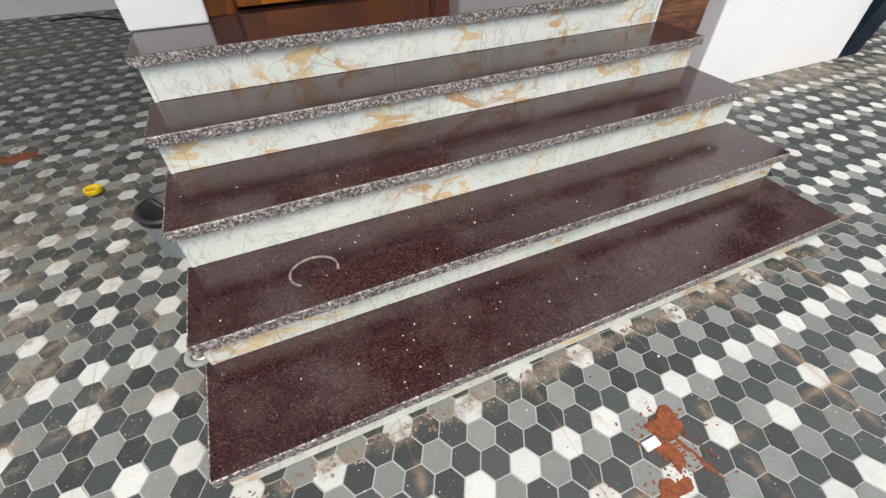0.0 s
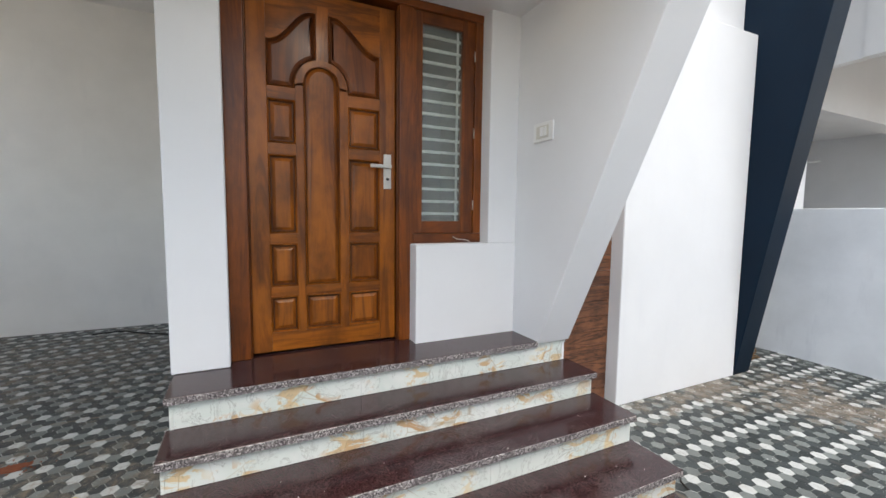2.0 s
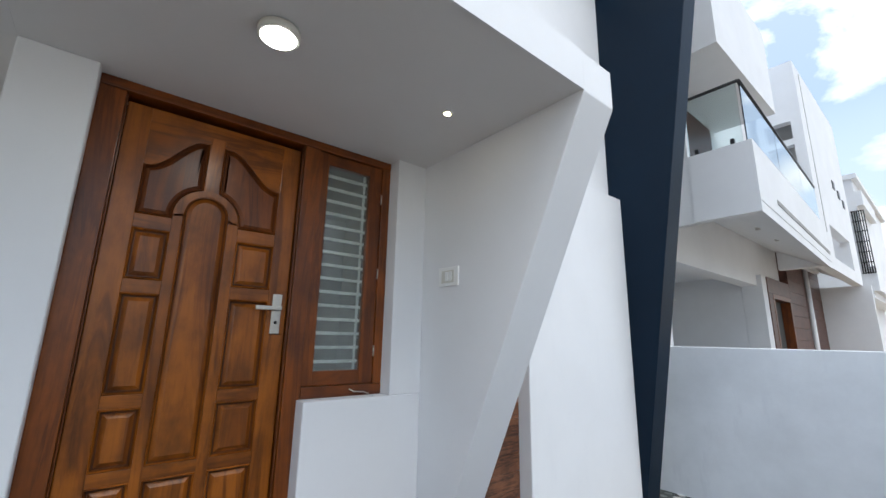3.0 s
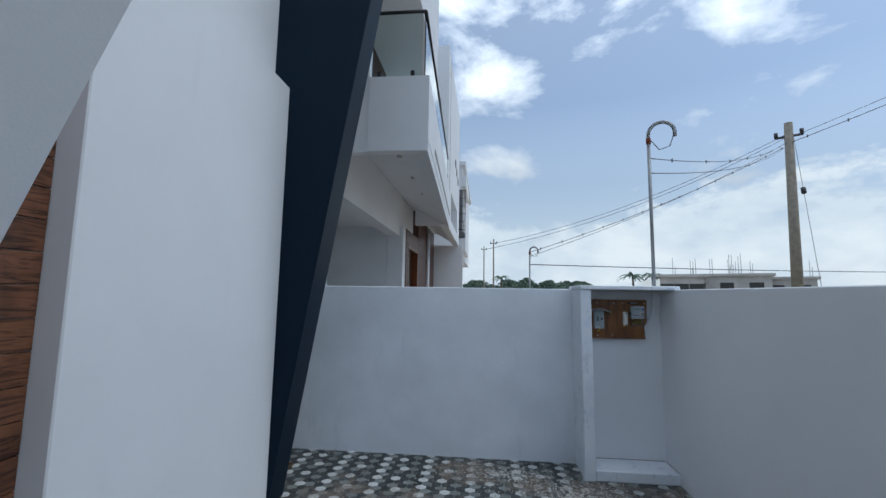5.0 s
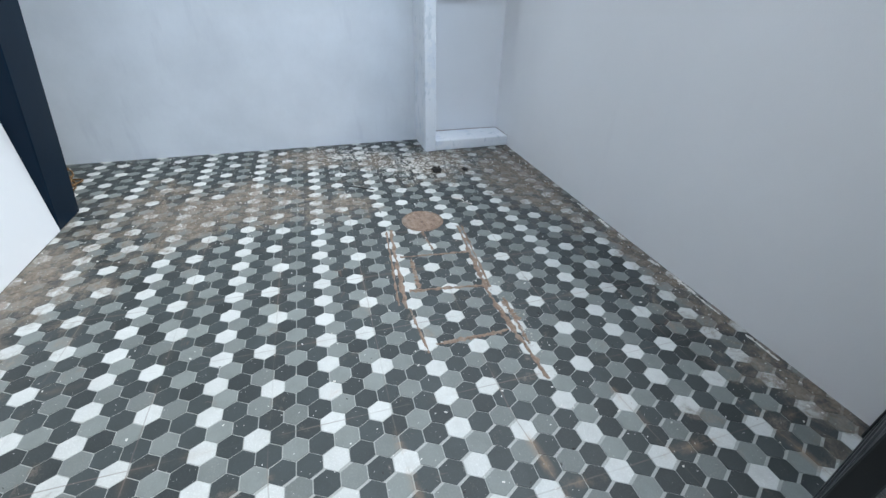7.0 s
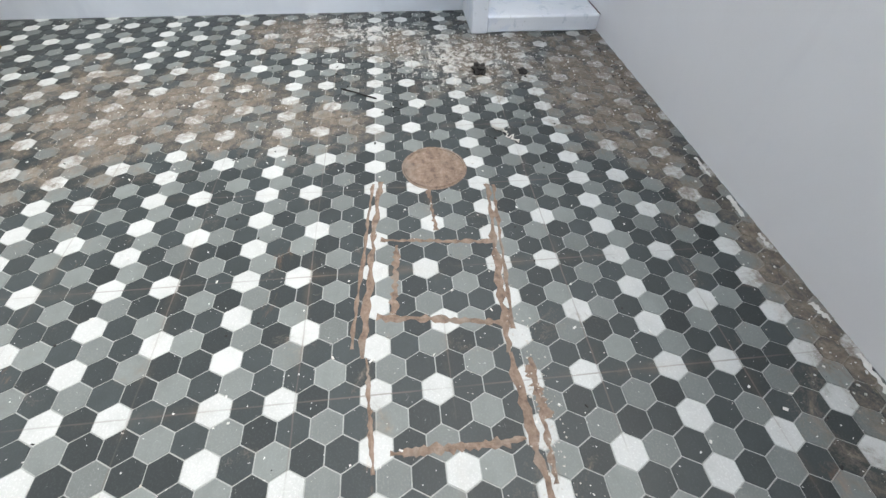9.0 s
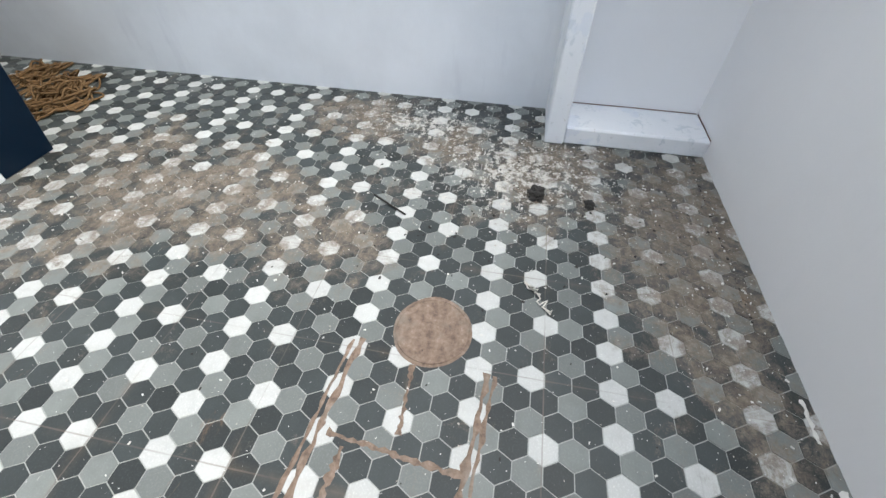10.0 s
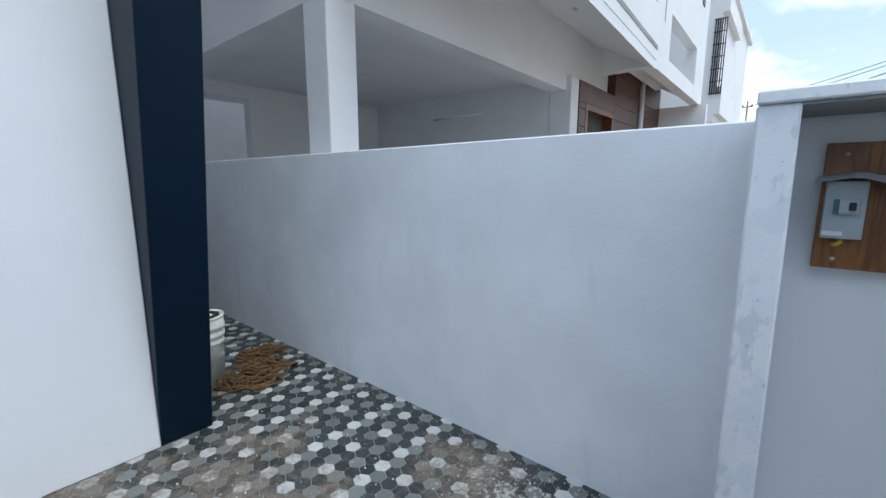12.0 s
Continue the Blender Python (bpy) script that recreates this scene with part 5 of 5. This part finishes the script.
part("pipe", bm_tube([(13.1, NWF - 0.05, -0.1), (13.1, NWF - 0.05, 3.6)], 0.055, 8), M_neigh, nb, "white drain pipe")
part("end_wall", bm_box(14.8, 15.0, 2.05, 9.0, -0.1, 3.14), M_neigh, nb)
part("upper_wall", bm_box(NXL + 0.1, 15.0, NYF + 0.002, 3.36, 3.662, 7.0), M_neigh, nb)
part("upper_side", bm_box(NXL, NXL + 0.1, 2.62, 9.2, 3.062, 6.4), M_neigh, nb)
part("roof", bm_box(NXL, 15.0, NYF, 9.3, 7.002, 7.12), M_neigh, nb)
part("roof_fascia", bm_box(NXL + 0.2, 8.3, 2.2, NYF - 0.002, 5.45, 6.98), M_neigh, nb)
BXE = 10.6
# the soffit rises from the balcony's front edge to the wall
slab = bmesh.new()
ring = [[slab.verts.new((x, y, z)) for y, z in ((f, 3.07), (NYF - 0.002, 3.62), (NYF - 0.002, 3.74), (f, 3.20))] for x, f in ((NXL + 0.01, 1.952), (BXE, 2.152))]
for k in range(4):
    slab.faces.new((ring[0][k], ring[0][(k + 1) % 4], ring[1][(k + 1) % 4], ring[1][k]))
slab.faces.new(ring[0])
slab.faces.new(ring[1])
bmesh.ops.recalc_face_normals(slab, faces=slab.faces[:])
part("balcony_slab", slab, M_neigh, nb)
part("balcony_parapet", bm_prism([(NXL - 0.01, 1.945), (BXE, 2.145), (BXE, 2.27), (NXL + 0.11, 2.07)], 2, 3.201, 3.92), M_neigh, nb)
part("balcony_side", bm_prism([(NXL - 0.01, 1.9455), (NXL + 0.1095, 2.0705), (NXL + 0.1095, 2.62), (NXL - 0.01, 2.62)], 2, 3.07, 3.92), M_neigh, nb)


def along(x, off=0.0):
    """The balcony front line."""
    return 1.95 + (x - NXL) / (BXE - NXL) * 0.2 + off


# grey strip laid on the parapet face to paint a recess shadow
part("groove_shade", bm_prism([(6.3, along(6.3, -0.012)), (10.6, along(10.6, -0.012)), (10.6, along(10.6, -0.004)), (6.3, along(6.3, -0.004))], 2, 3.34, 3.40), M_concrete, nb, "grey strip painted as the shadow of a recess")
for a, b in ((5.50, 7.2), (7.22, 9.0), (9.02, 10.85)):
    gp = part("glass_panel", bm_prism([(a, along(a, 0.05)), (b, along(b, 0.05)), (b, along(b, 0.062)), (a, along(a, 0.062))], 2, 3.93, 4.70), M_rail_glass, nb, "clear balcony glass")
    gp.visible_shadow = False
part("glass_panel", bm_box(NXL + 0.04, NXL + 0.052, 2.04, 2.61, 3.93, 4.70), M_rail_glass, nb, "clear balcony glass").visible_shadow = False
part("handrail", bm_tube([(NXL + 0.045, along(NXL, 0.056), 4.715), (BXE, along(BXE, 0.056), 4.715)], 0.022, 6), M_darkmetal, nb, "dark handrail")
part("handrail", bm_tube([(NXL + 0.045, along(NXL, 0.056), 4.715), (NXL + 0.045, 2.62, 4.715)], 0.022, 6), M_darkmetal, nb, "dark handrail")
for yy in (2.12, 2.50):
    part("glass_clamp", bm_box(NXL + 0.02, NXL + 0.075, yy, yy + 0.04, 3.921, 4.0), M_darkmetal, nb)
for xx in (6.0, 6.8, 7.8, 8.6):
    part("glass_clamp", bm_box(xx, xx + 0.04, along(xx, 0.03), along(xx, 0.08), 3.921, 4.0), M_darkmetal, nb)
part("balcony_door", bm_box(6.0, 8.0, NYF - 0.02, NYF - 0.002, 3.75, 5.4), M_nclad, nb, "red-brown balcony door")
for xx in (6.2, 7.2, 8.2, 9.2):
    part("downlight", bm_tube([(xx, 2.42, 3.31), (xx, 2.42, 3.265)], 0.035, 12), M_haze_grey, nb)
# projecting block with an opening low in its front
part("block_left", bm_box(10.61, 10.80, 2.20, 2.96, 3.14, 4.75), M_neigh, nb)
part("block_left", bm_box(10.61, 10.80, 2.20, 2.96, 6.25, 7.6), M_neigh, nb)
part("block_left", bm_box(10.61, 10.80, 2.20, 2.38, 4.75, 6.25), M_neigh, nb)
part("block_left", bm_box(10.61, 10.80, 2.84, 2.96, 4.75, 6.25), M_neigh, nb)
part("block_lintel", bm_box(10.62, 10.79, 2.38, 2.84, 5.72, 5.86), M_neigh, nb)
# greyer than the white paint of the block around it
part("block_side", bm_box(11.30, 11.35, 2.38, 2.96, 4.3, 6.5), M_haze_grey, nb)
# thin grey strip on the block front, a painted recess shadow
part("block_groove_shade", bm_box(11.12, 11.16, 2.194, 2.1995, 3.9, 7.5), M_concrete, nb, "narrow grey strip painted as a recess shadow")
part("block_front", bm_box(10.80, 11.6, 2.20, 2.38, 3.14, 7.6), M_neigh, nb)
part("block_front", bm_box(11.6, 14.0, 2.20, 2.38, 3.14, 3.42), M_neigh, nb)
part("block_front", bm_box(11.6, 14.0, 2.20, 2.38, 4.15, 7.6), M_neigh, nb)
part("block_front", bm_box(14.0, 15.0, 2.20, 2.38, 3.14, 7.6), M_neigh, nb)
part("block_base", bm_prism([(2.381, 3.22), (NWF + 0.005, 3.60), (NWF + 0.005, 3.70), (2.381, 3.32)], 0, 10.602, 14.79), M_neigh, nb)
part("block_recess", bm_box(11.6, 14.0, 2.85, 2.95, 3.42, 4.2), M_neigh, nb)
part("block_top", bm_box(10.80, 15.0, 2.381, NWF - 0.002, 7.4, 7.6), M_neigh, nb)
for k in range(3):
    part("vent", bm_box(13.0 + 0.55 * k, 13.25 + 0.55 * k, 2.185, 2.20, 5.3 - 0.12 * k, 5.5 - 0.12 * k), M_blk_pl, nb, "small dark vent")

far_house = thing("farther_house", (22, 6, -0.1), "farther white house with a grilled side window", "house")
part("wall", bm_box(17.0, 24.0, 2.6, 12.0, -0.1, 3.0), M_neigh, far_house)
part("upper_wall", bm_box(17.0, 24.0, 2.2, 12.0, 3.0, 6.6), M_neigh, far_house)
part("roof", bm_box(16.95, 24.2, 2.08, 12.2, 6.6, 6.75), M_neigh, far_house)
part("balcony", bm_box(17.0, 20.0, 2.06, 2.199, 3.2, 3.9), M_neigh, far_house)
part("balcony_head", bm_box(17.0, 20.0, 2.05, 2.199, 5.75, 6.2), M_neigh, far_house)
for k in range(6):
    part("grille_bar", bm_tube([(16.98, 2.08 + 0.05 * k, 3.7), (16.98, 2.08 + 0.05 * k, 5.6)], 0.014, 5), M_darkmetal, far_house, "dark metal grille bar")
for k in range(7):
    part("grille_bar", bm_tube([(16.965, 2.07, 3.72 + 0.31 * k), (16.965, 2.36, 3.72 + 0.31 * k)], 0.014, 5), M_darkmetal, far_house, "dark metal grille bar")


# ---- street side: poles, wires, far houses, trees ----
def spot_at(az, dist, z):
    """A point seen from the yard at an azimuth (degrees left of +x), a distance and a height."""
    return Vector((1.457 + dist * math.cos(radians(az)), 1.329 + dist * math.sin(radians(az)), z))


def hook_pole(az, dist, height, lean, r=0.05, base=-0.12, rad=0.3):
    b = spot_at(az, dist, base)
    side = Vector((math.sin(radians(az)), -math.cos(radians(az)), 0))
    pole = thing("hook_pole", tuple(b), "galvanised service pole with a hooked pipe top", "pole", "poles along the street")
    top = b + Vector((0, 0, height)) + side * lean
    part("pipe", bm_tube([b, top], r, 10), M_pipe, pole)
    hook = [top + Vector((0, 0, rad * 0.3))] + [top + side * (rad - rad * math.cos(t)) + Vector((0, 0, rad * 0.3 + rad * math.sin(t))) for t in (math.pi * k / 12 for k in range(13))]
    part("hook", bm_tube([top] + hook + [hook[-1] + Vector((0, 0, -rad * 0.4))], r * 1.1, 8), M_pipe, pole)
    loop = [top + side * (rad * 0.2) + Vector((0, 0, -rad * 0.2)), top + side * rad * 0.8 + Vector((0, 0, -rad * 1.1)), top + side * rad * 1.6 + Vector((0, 0, -rad * 0.9)), hook[-1]]
    part("cable_loop", bm_tube(loop, r * 0.3, 6), M_wire, pole)
    part("clamp", bm_tube([top + Vector((0, 0, -rad * 0.5)), top], r * 1.5, 8), M_soil, pole, "rusty red clamp")
    return top


def street_pole(az, dist, height, lean, r=0.13, arm=1.0):
    b = spot_at(az, dist, -0.12)
    side = Vector((math.sin(radians(az)), -math.cos(radians(az)), 0))
    pole = thing("street_pole", tuple(b), "weathered concrete electricity pole with a cross arm", "pole", "poles along the street")
    top = b + Vector((0, 0, height)) + side * lean
    part("shaft", bm_tube([b, top], r * 1.2, 10, r * 0.8), M_pole, pole)
    c = top - (top - b).normalized() * 0.4 * arm
    part("cross_arm", bm_tube([c - side * 0.32 * arm, c + side * 0.32 * arm], 0.035 * arm, 6), M_darkmetal, pole)
    for s in (-0.29, 0.29):
        part("insulator", bm_tube([c + side * s * arm, c + side * s * arm + Vector((0, 0, 0.16 * arm))], 0.05 * arm, 8), M_blk_pl, pole)
    return c


T1 = hook_pole(-22.75, 4.16, 1.47, 0.0, 0.016, 1.628, 0.115)
T2 = street_pole(-35.5, 15.0, 6.75, 0.1)
T3 = hook_pole(-6.2, 10.0, 2.70, 0.03, 0.020, -0.12, 0.10)
T4 = street_pole(-1.3, 15.0, 3.70, 0.0, 0.030, 0.4)
T5 = street_pole(0.05, 14.0, 3.32, 0.0, 0.022, 0.3)


def wire(a, b, sag, r, label="overhead electric wire between poles", spacers=0):
    n = 24
    pts = [a.lerp(b, k / n) - Vector((0, 0, sag * 4 * (k / n) * (1 - k / n))) for k in range(n + 1)]
    w = thing("overhead_wire", tuple(pts[0]), label, "wire", "overhead wires")
    part("strand", bm_tube(pts, r, 5), M_wire, w)
    for k in range(spacers):
        u = (k + 0.5) / spacers
        p = a.lerp(b, u) - Vector((0, 0, sag * 4 * u * (1 - u)))
        part("spacer", bm_box(p.x - r * 1.2, p.x + r * 1.2, p.y - r * 1.2, p.y + r * 1.2, p.z - r * 4, p.z + r * 4), M_wire, w)
    return w


UP = Vector((0, 0, 1))
wire(T1 - UP * 0.2, T2 - UP * 0.1, 0.25, 0.005, spacers=8)
wire(T1 - UP * 0.35, T2 - UP * 0.2, 0.25, 0.005)
wire(T3, T2 - UP * 0.25, 0.18, 0.008, spacers=14)
wire(T3 - UP * 0.1, T2 - UP * 0.15, 0.2, 0.006)
wire(T5, T2, 0.4, 0.007)
wire(T4, T2 + UP * 0.1, 0.4, 0.007)
END = spot_at(-83, 13.0, 7.6)
wire(T2 - UP * 0.2, END, 0.2, 0.010, spacers=12)
wire(T2 - UP * 0.05, END + UP * 0.3, 0.2, 0.007)
wire(T3 - UP * 0.3, spot_at(-60, 60, 4.6), 0.5, 0.012)
stay = thing("stay_wire", tuple(spot_at(-38.2, 13.5, -0.1)), "thin stay wire with an insulator", "wire")
sb, st = spot_at(-38.2, 13.5, -0.1), T2 + Vector((0.1, -0.2, 0.0))
part("strand", bm_tube([sb, st], 0.007, 5), M_wire, stay)
mid = sb.lerp(st, 0.72)
part("insulator", bm_tube([mid, sb.lerp(st, 0.745)], 0.06, 8), M_blk_pl, stay)


def far_block(az, dist, w, d, h, rods, seed):
    c = spot_at(az, dist, -0.12)
    rng = random.Random(seed)
    ob = thing("unfinished_building", tuple(c), "far unfinished concrete building with rods on the roof", "building", "far buildings")
    turn = Matrix.Translation(c) @ Matrix.Rotation(radians(az), 4, "Z")
    b = bm_box(0, d, -w / 2, w / 2, 0, h)
    b.transform(turn)
    part("walls", b, M_haze_grey, ob)
    b = bm_box(-0.4, d + 0.4, -w / 2 - 0.4, w / 2 + 0.4, h, h + 0.35)
    b.transform(turn)
    part("roof", b, M_haze_grey, ob)
    for k in range(3):
        y = -w / 2 + w * (k + 0.5) / 3
        # dark slabs paint the shade of the window openings
        b = bm_box(-0.05, 0.05, y - 0.8, y + 0.8, h - 2.4, h - 0.9)
        b.transform(turn)
        part("window", b, M_room_shade, ob)
    for k in range(rods):
        y, x = rng.uniform(-w / 2, w / 2), rng.uniform(0, d)
        for j in range(4):
            p = turn @ Vector((x + 0.3 * (j % 2), y + 0.3 * (j // 2), h + 0.2))
            part("rod", bm_tube([p, p + Vector((0, 0, rng.uniform(1.5, 3.2)))], 0.03, 4), M_wire, ob)


far_block(-24.5, 62, 5, 9, 4.3, 2, 1)
far_block(-29.0, 70, 10, 9, 4.7, 6, 2)
far_block(-33.5, 80, 9, 8, 4.6, 3, 3)


def tree(az, dist, h, seed):
    """A far tree: tapered trunk, a few limbs and a crown of many leaf clumps."""
    rng = random.Random(seed)
    b = spot_at(az, dist, -0.12)
    ob = thing("tree", tuple(b), "far green broadleaf tree with haze painted into its leaves", "tree", "far trees")
    limbs = [bm_tube([b, b + Vector((rng.uniform(-.3, .3), rng.uniform(-.3, .3), h * 0.55))], 0.22, 7, 0.1)]
    for k in range(4):
        t = rng.uniform(0, 6.28)
        limbs.append(bm_tube([b + Vector((0, 0, h * 0.4)), b + Vector((math.cos(t) * h * 0.3, math.sin(t) * h * 0.3, h * rng.uniform(0.6, 0.85)))], 0.09, 5, 0.03))
    part("trunk", join(*limbs), M_bark, ob)
    verts, faces = [], []
    for k in range(520):
        t, u = rng.uniform(0, 6.28), rng.uniform(-0.9, 1)
        rad = h * 0.42 * (rng.random() ** 0.4) * math.sqrt(max(0.05, 1 - u * u)) * (1 + 0.35 * math.sin(3 * t + seed))
        c = b + Vector((math.cos(t) * rad, math.sin(t) * rad, h * (0.62 + 0.34 * u)))
        s = h * rng.uniform(0.025, 0.065)
        e = Euler((rng.uniform(0, 6.28), rng.uniform(0, 6.28), rng.uniform(0, 6.28))).to_matrix()
        i = len(verts)
        for q in ((-1, -0.6, 0), (1, -0.5, 0.2), (0.9, 0.6, 0), (-0.8, 0.7, -0.2)):
            verts.append(c + e @ (Vector(q) * s))
        faces.append((i, i + 1, i + 2, i + 3))
    me = bpy.data.meshes.new("crown")
    me.from_pydata(verts, [], faces)
    me.materials.append(M_leaf)
    cr = new("crown", me)
    cr.parent = ob
    cr.matrix_parent_inverse = Matrix.Translation(b).inverted()
    return ob


rt = random.Random(9)
for k in range(30):
    tree(-14 + 21 * k / 29 + rt.uniform(-0.3, 0.3), rt.uniform(85, 110), rt.uniform(3.4, 5.6), 100 + k)


def palm(az, dist, h, seed):
    rng = random.Random(seed)
    b = spot_at(az, dist, -0.12)
    ob = thing("palm_tree", tuple(b), "far palm tree with haze painted into its fronds", "tree", "far trees")
    top = b + Vector((0.3, 0.2, h))
    part("trunk", bm_tube([b, b.lerp(top, 0.5) + Vector((0.1, 0, 0)), top], 0.2, 7, 0.13), M_bark, ob)
    for k in range(13):
        t = 2 * math.pi * k / 13 + rng.uniform(-0.2, 0.2)
        ln, up = rng.uniform(1.5, 2.1), rng.uniform(0.1, 0.9)
        spine = [top + Vector((math.cos(t) * ln * s, math.sin(t) * ln * s, up * math.sin(s * 2.2) - 0.9 * s * s)) for s in (0, 0.25, 0.5, 0.75, 1.0)]
        bm = bmesh.new()
        sd = Vector((-math.sin(t), math.cos(t), 0))
        prev = None
        for s, p in zip((0.4, 1, 1, 0.8, 0.1), spine):
            v = (bm.verts.new(p + sd * 0.16 * s - UP * 0.1 * s), bm.verts.new(p + UP * 0.03), bm.verts.new(p - sd * 0.16 * s - UP * 0.1 * s))
            if prev:
                bm.faces.new((prev[0], prev[1], v[1], v[0]))
                bm.faces.new((prev[1], prev[2], v[2], v[1]))
            prev = v
        part("frond", bm, M_leaf, ob)


palm(-19.4, 60, 4.4, 1)
palm(-21.6, 66, 4.7, 2)
palm(-2.5, 80, 4.8, 3)

# house across the street with a blue frame
opp = thing("opposite_house", (11.0, -9.0, -0.1), "white house across the street with dark blue framing", "house")
OX = 9.5
part("wall", bm_box(OX - 9.0, OX - 0.40, -10.0, -7.85, -0.1, 9.0), M_neigh, opp)
part("blue_band", bm_box(OX - 0.40, OX - 0.10, -10.0, -7.80, 2.62, 9.0), M_teal, opp, "dark blue painted band")
part("edge_trim", bm_box(OX - 0.10, OX + 0.02, -10.0, -7.66, 2.56, 9.0), M_neigh, opp, "white edge trim")
part("sill_band", bm_box(OX - 9.0, OX - 0.40, -7.85, -7.70, 2.66, 2.74), M_teal, opp, "dark blue sill band")
part("ledge", bm_box(OX - 9.0, OX - 0.40, -7.85, -7.55, 3.45, 3.60), M_neigh, opp)
part("lower_wall", bm_box(OX - 9.0, OX - 0.12, -10.0, -8.0, -0.1, 2.6), M_neigh, opp)

# ---- hexagon tiles of the yard floor, laid last ----
ROW_PATTERN = ((1.832, "WDLDD"), (1.637, "WLDLD"), (1.832, "WDLDD"), (1.793, "LDDLD"), (1.832, "WDWDD"), (1.793, "LDDLD"))
CODE = {"W": 0, "L": 1, "D": 2}
GAP = 0.0019
HEX_OUT = [(0.5 * HW / math.cos(math.pi / 6) * math.cos(radians(60 * k)), 0.5 * HW / math.cos(math.pi / 6) * math.sin(radians(60 * k))) for k in range(6)]
HEX_OUT = [(x * (HR / (HW * 0.8660254)), y) for x, y in HEX_OUT]
SHR = 1 - 2 * GAP / HW
SHR2 = SHR + 0.012


def hex_mesh(ci):
    bm = bmesh.new()
    top = [bm.verts.new((x * SHR, y * SHR, 0.0)) for x, y in HEX_OUT]
    bot = [bm.verts.new((x * SHR2, y * SHR2, -0.0016)) for x, y in HEX_OUT]
    bm.faces.new(top)
    for k in range(6):
        bm.faces.new((bot[k], bot[(k + 1) % 6], top[(k + 1) % 6], top[k]))
    return mesh("hex_tile", bm, M_hex[ci])


HEX_ME = [hex_mesh(k) for k in range(3)]
verts, faces, mats = [], [], []
count = 0
r_lo, r_hi = int((X_L - HX0) / HRW) + 1, int((X_R - HX0) / HR) + 1
for r in range(r_lo, r_hi + 1):
    y0, pat = ROW_PATTERN[r % 6]
    # the rows were laid at slightly different pitches across the yard
    x = HX0 + r * HR if r >= -10 else (HXW + (r + 10) * 0.0672 if r >= -22 else HXW - 12 * 0.0672 + (r + 22) * 0.0657)
    drift = 0.0 if x > 2.3 else (-0.09 - 0.017 * (1.48 - x) if x < 1.5 else -0.09 * (2.3 - x) / 0.8)
    for c in range(-80, 40):
        y = y0 - c * HW + drift
        if not (Y_F - 0.6 < y < 8.5):
            continue
        if x > 4.37 and y > 9 or (x < 4.02 and y > 3.0 and x > -0.40):
            continue
        if SX + 0.06 < x < 1.78 and y > 1.62:
            continue
        ci = CODE[pat[c % 5]]
        if 2.86 < x < 4.18 and 0.62 < y < 1.76 and count < 300:
            ob = new("hex_tile", HEX_ME[ci])
            ob.location = (x, y, 0)
            ob.parent = floor
            count += 1
            continue
        i = len(verts)
        verts += [(x + a * SHR, y + b * SHR, 0.0) for a, b in HEX_OUT] + [(x + a * SHR2, y + b * SHR2, -0.0016) for a, b in HEX_OUT]
        faces.append(tuple(range(i, i + 6)))
        mats.append(ci)
        for k in range(6):
            faces.append((i + 6 + k, i + 6 + (k + 1) % 6, i + (k + 1) % 6, i + k))
            mats.append(ci)
me = bpy.data.meshes.new("hex_tiles")
me.from_pydata(verts, [], faces)
for mt in M_hex:
    me.materials.append(mt)
me.polygons.foreach_set("material_index", mats)
rest = new("hex_tiles", me)
rest.parent = floor
tagged(rest, kind="stuff")
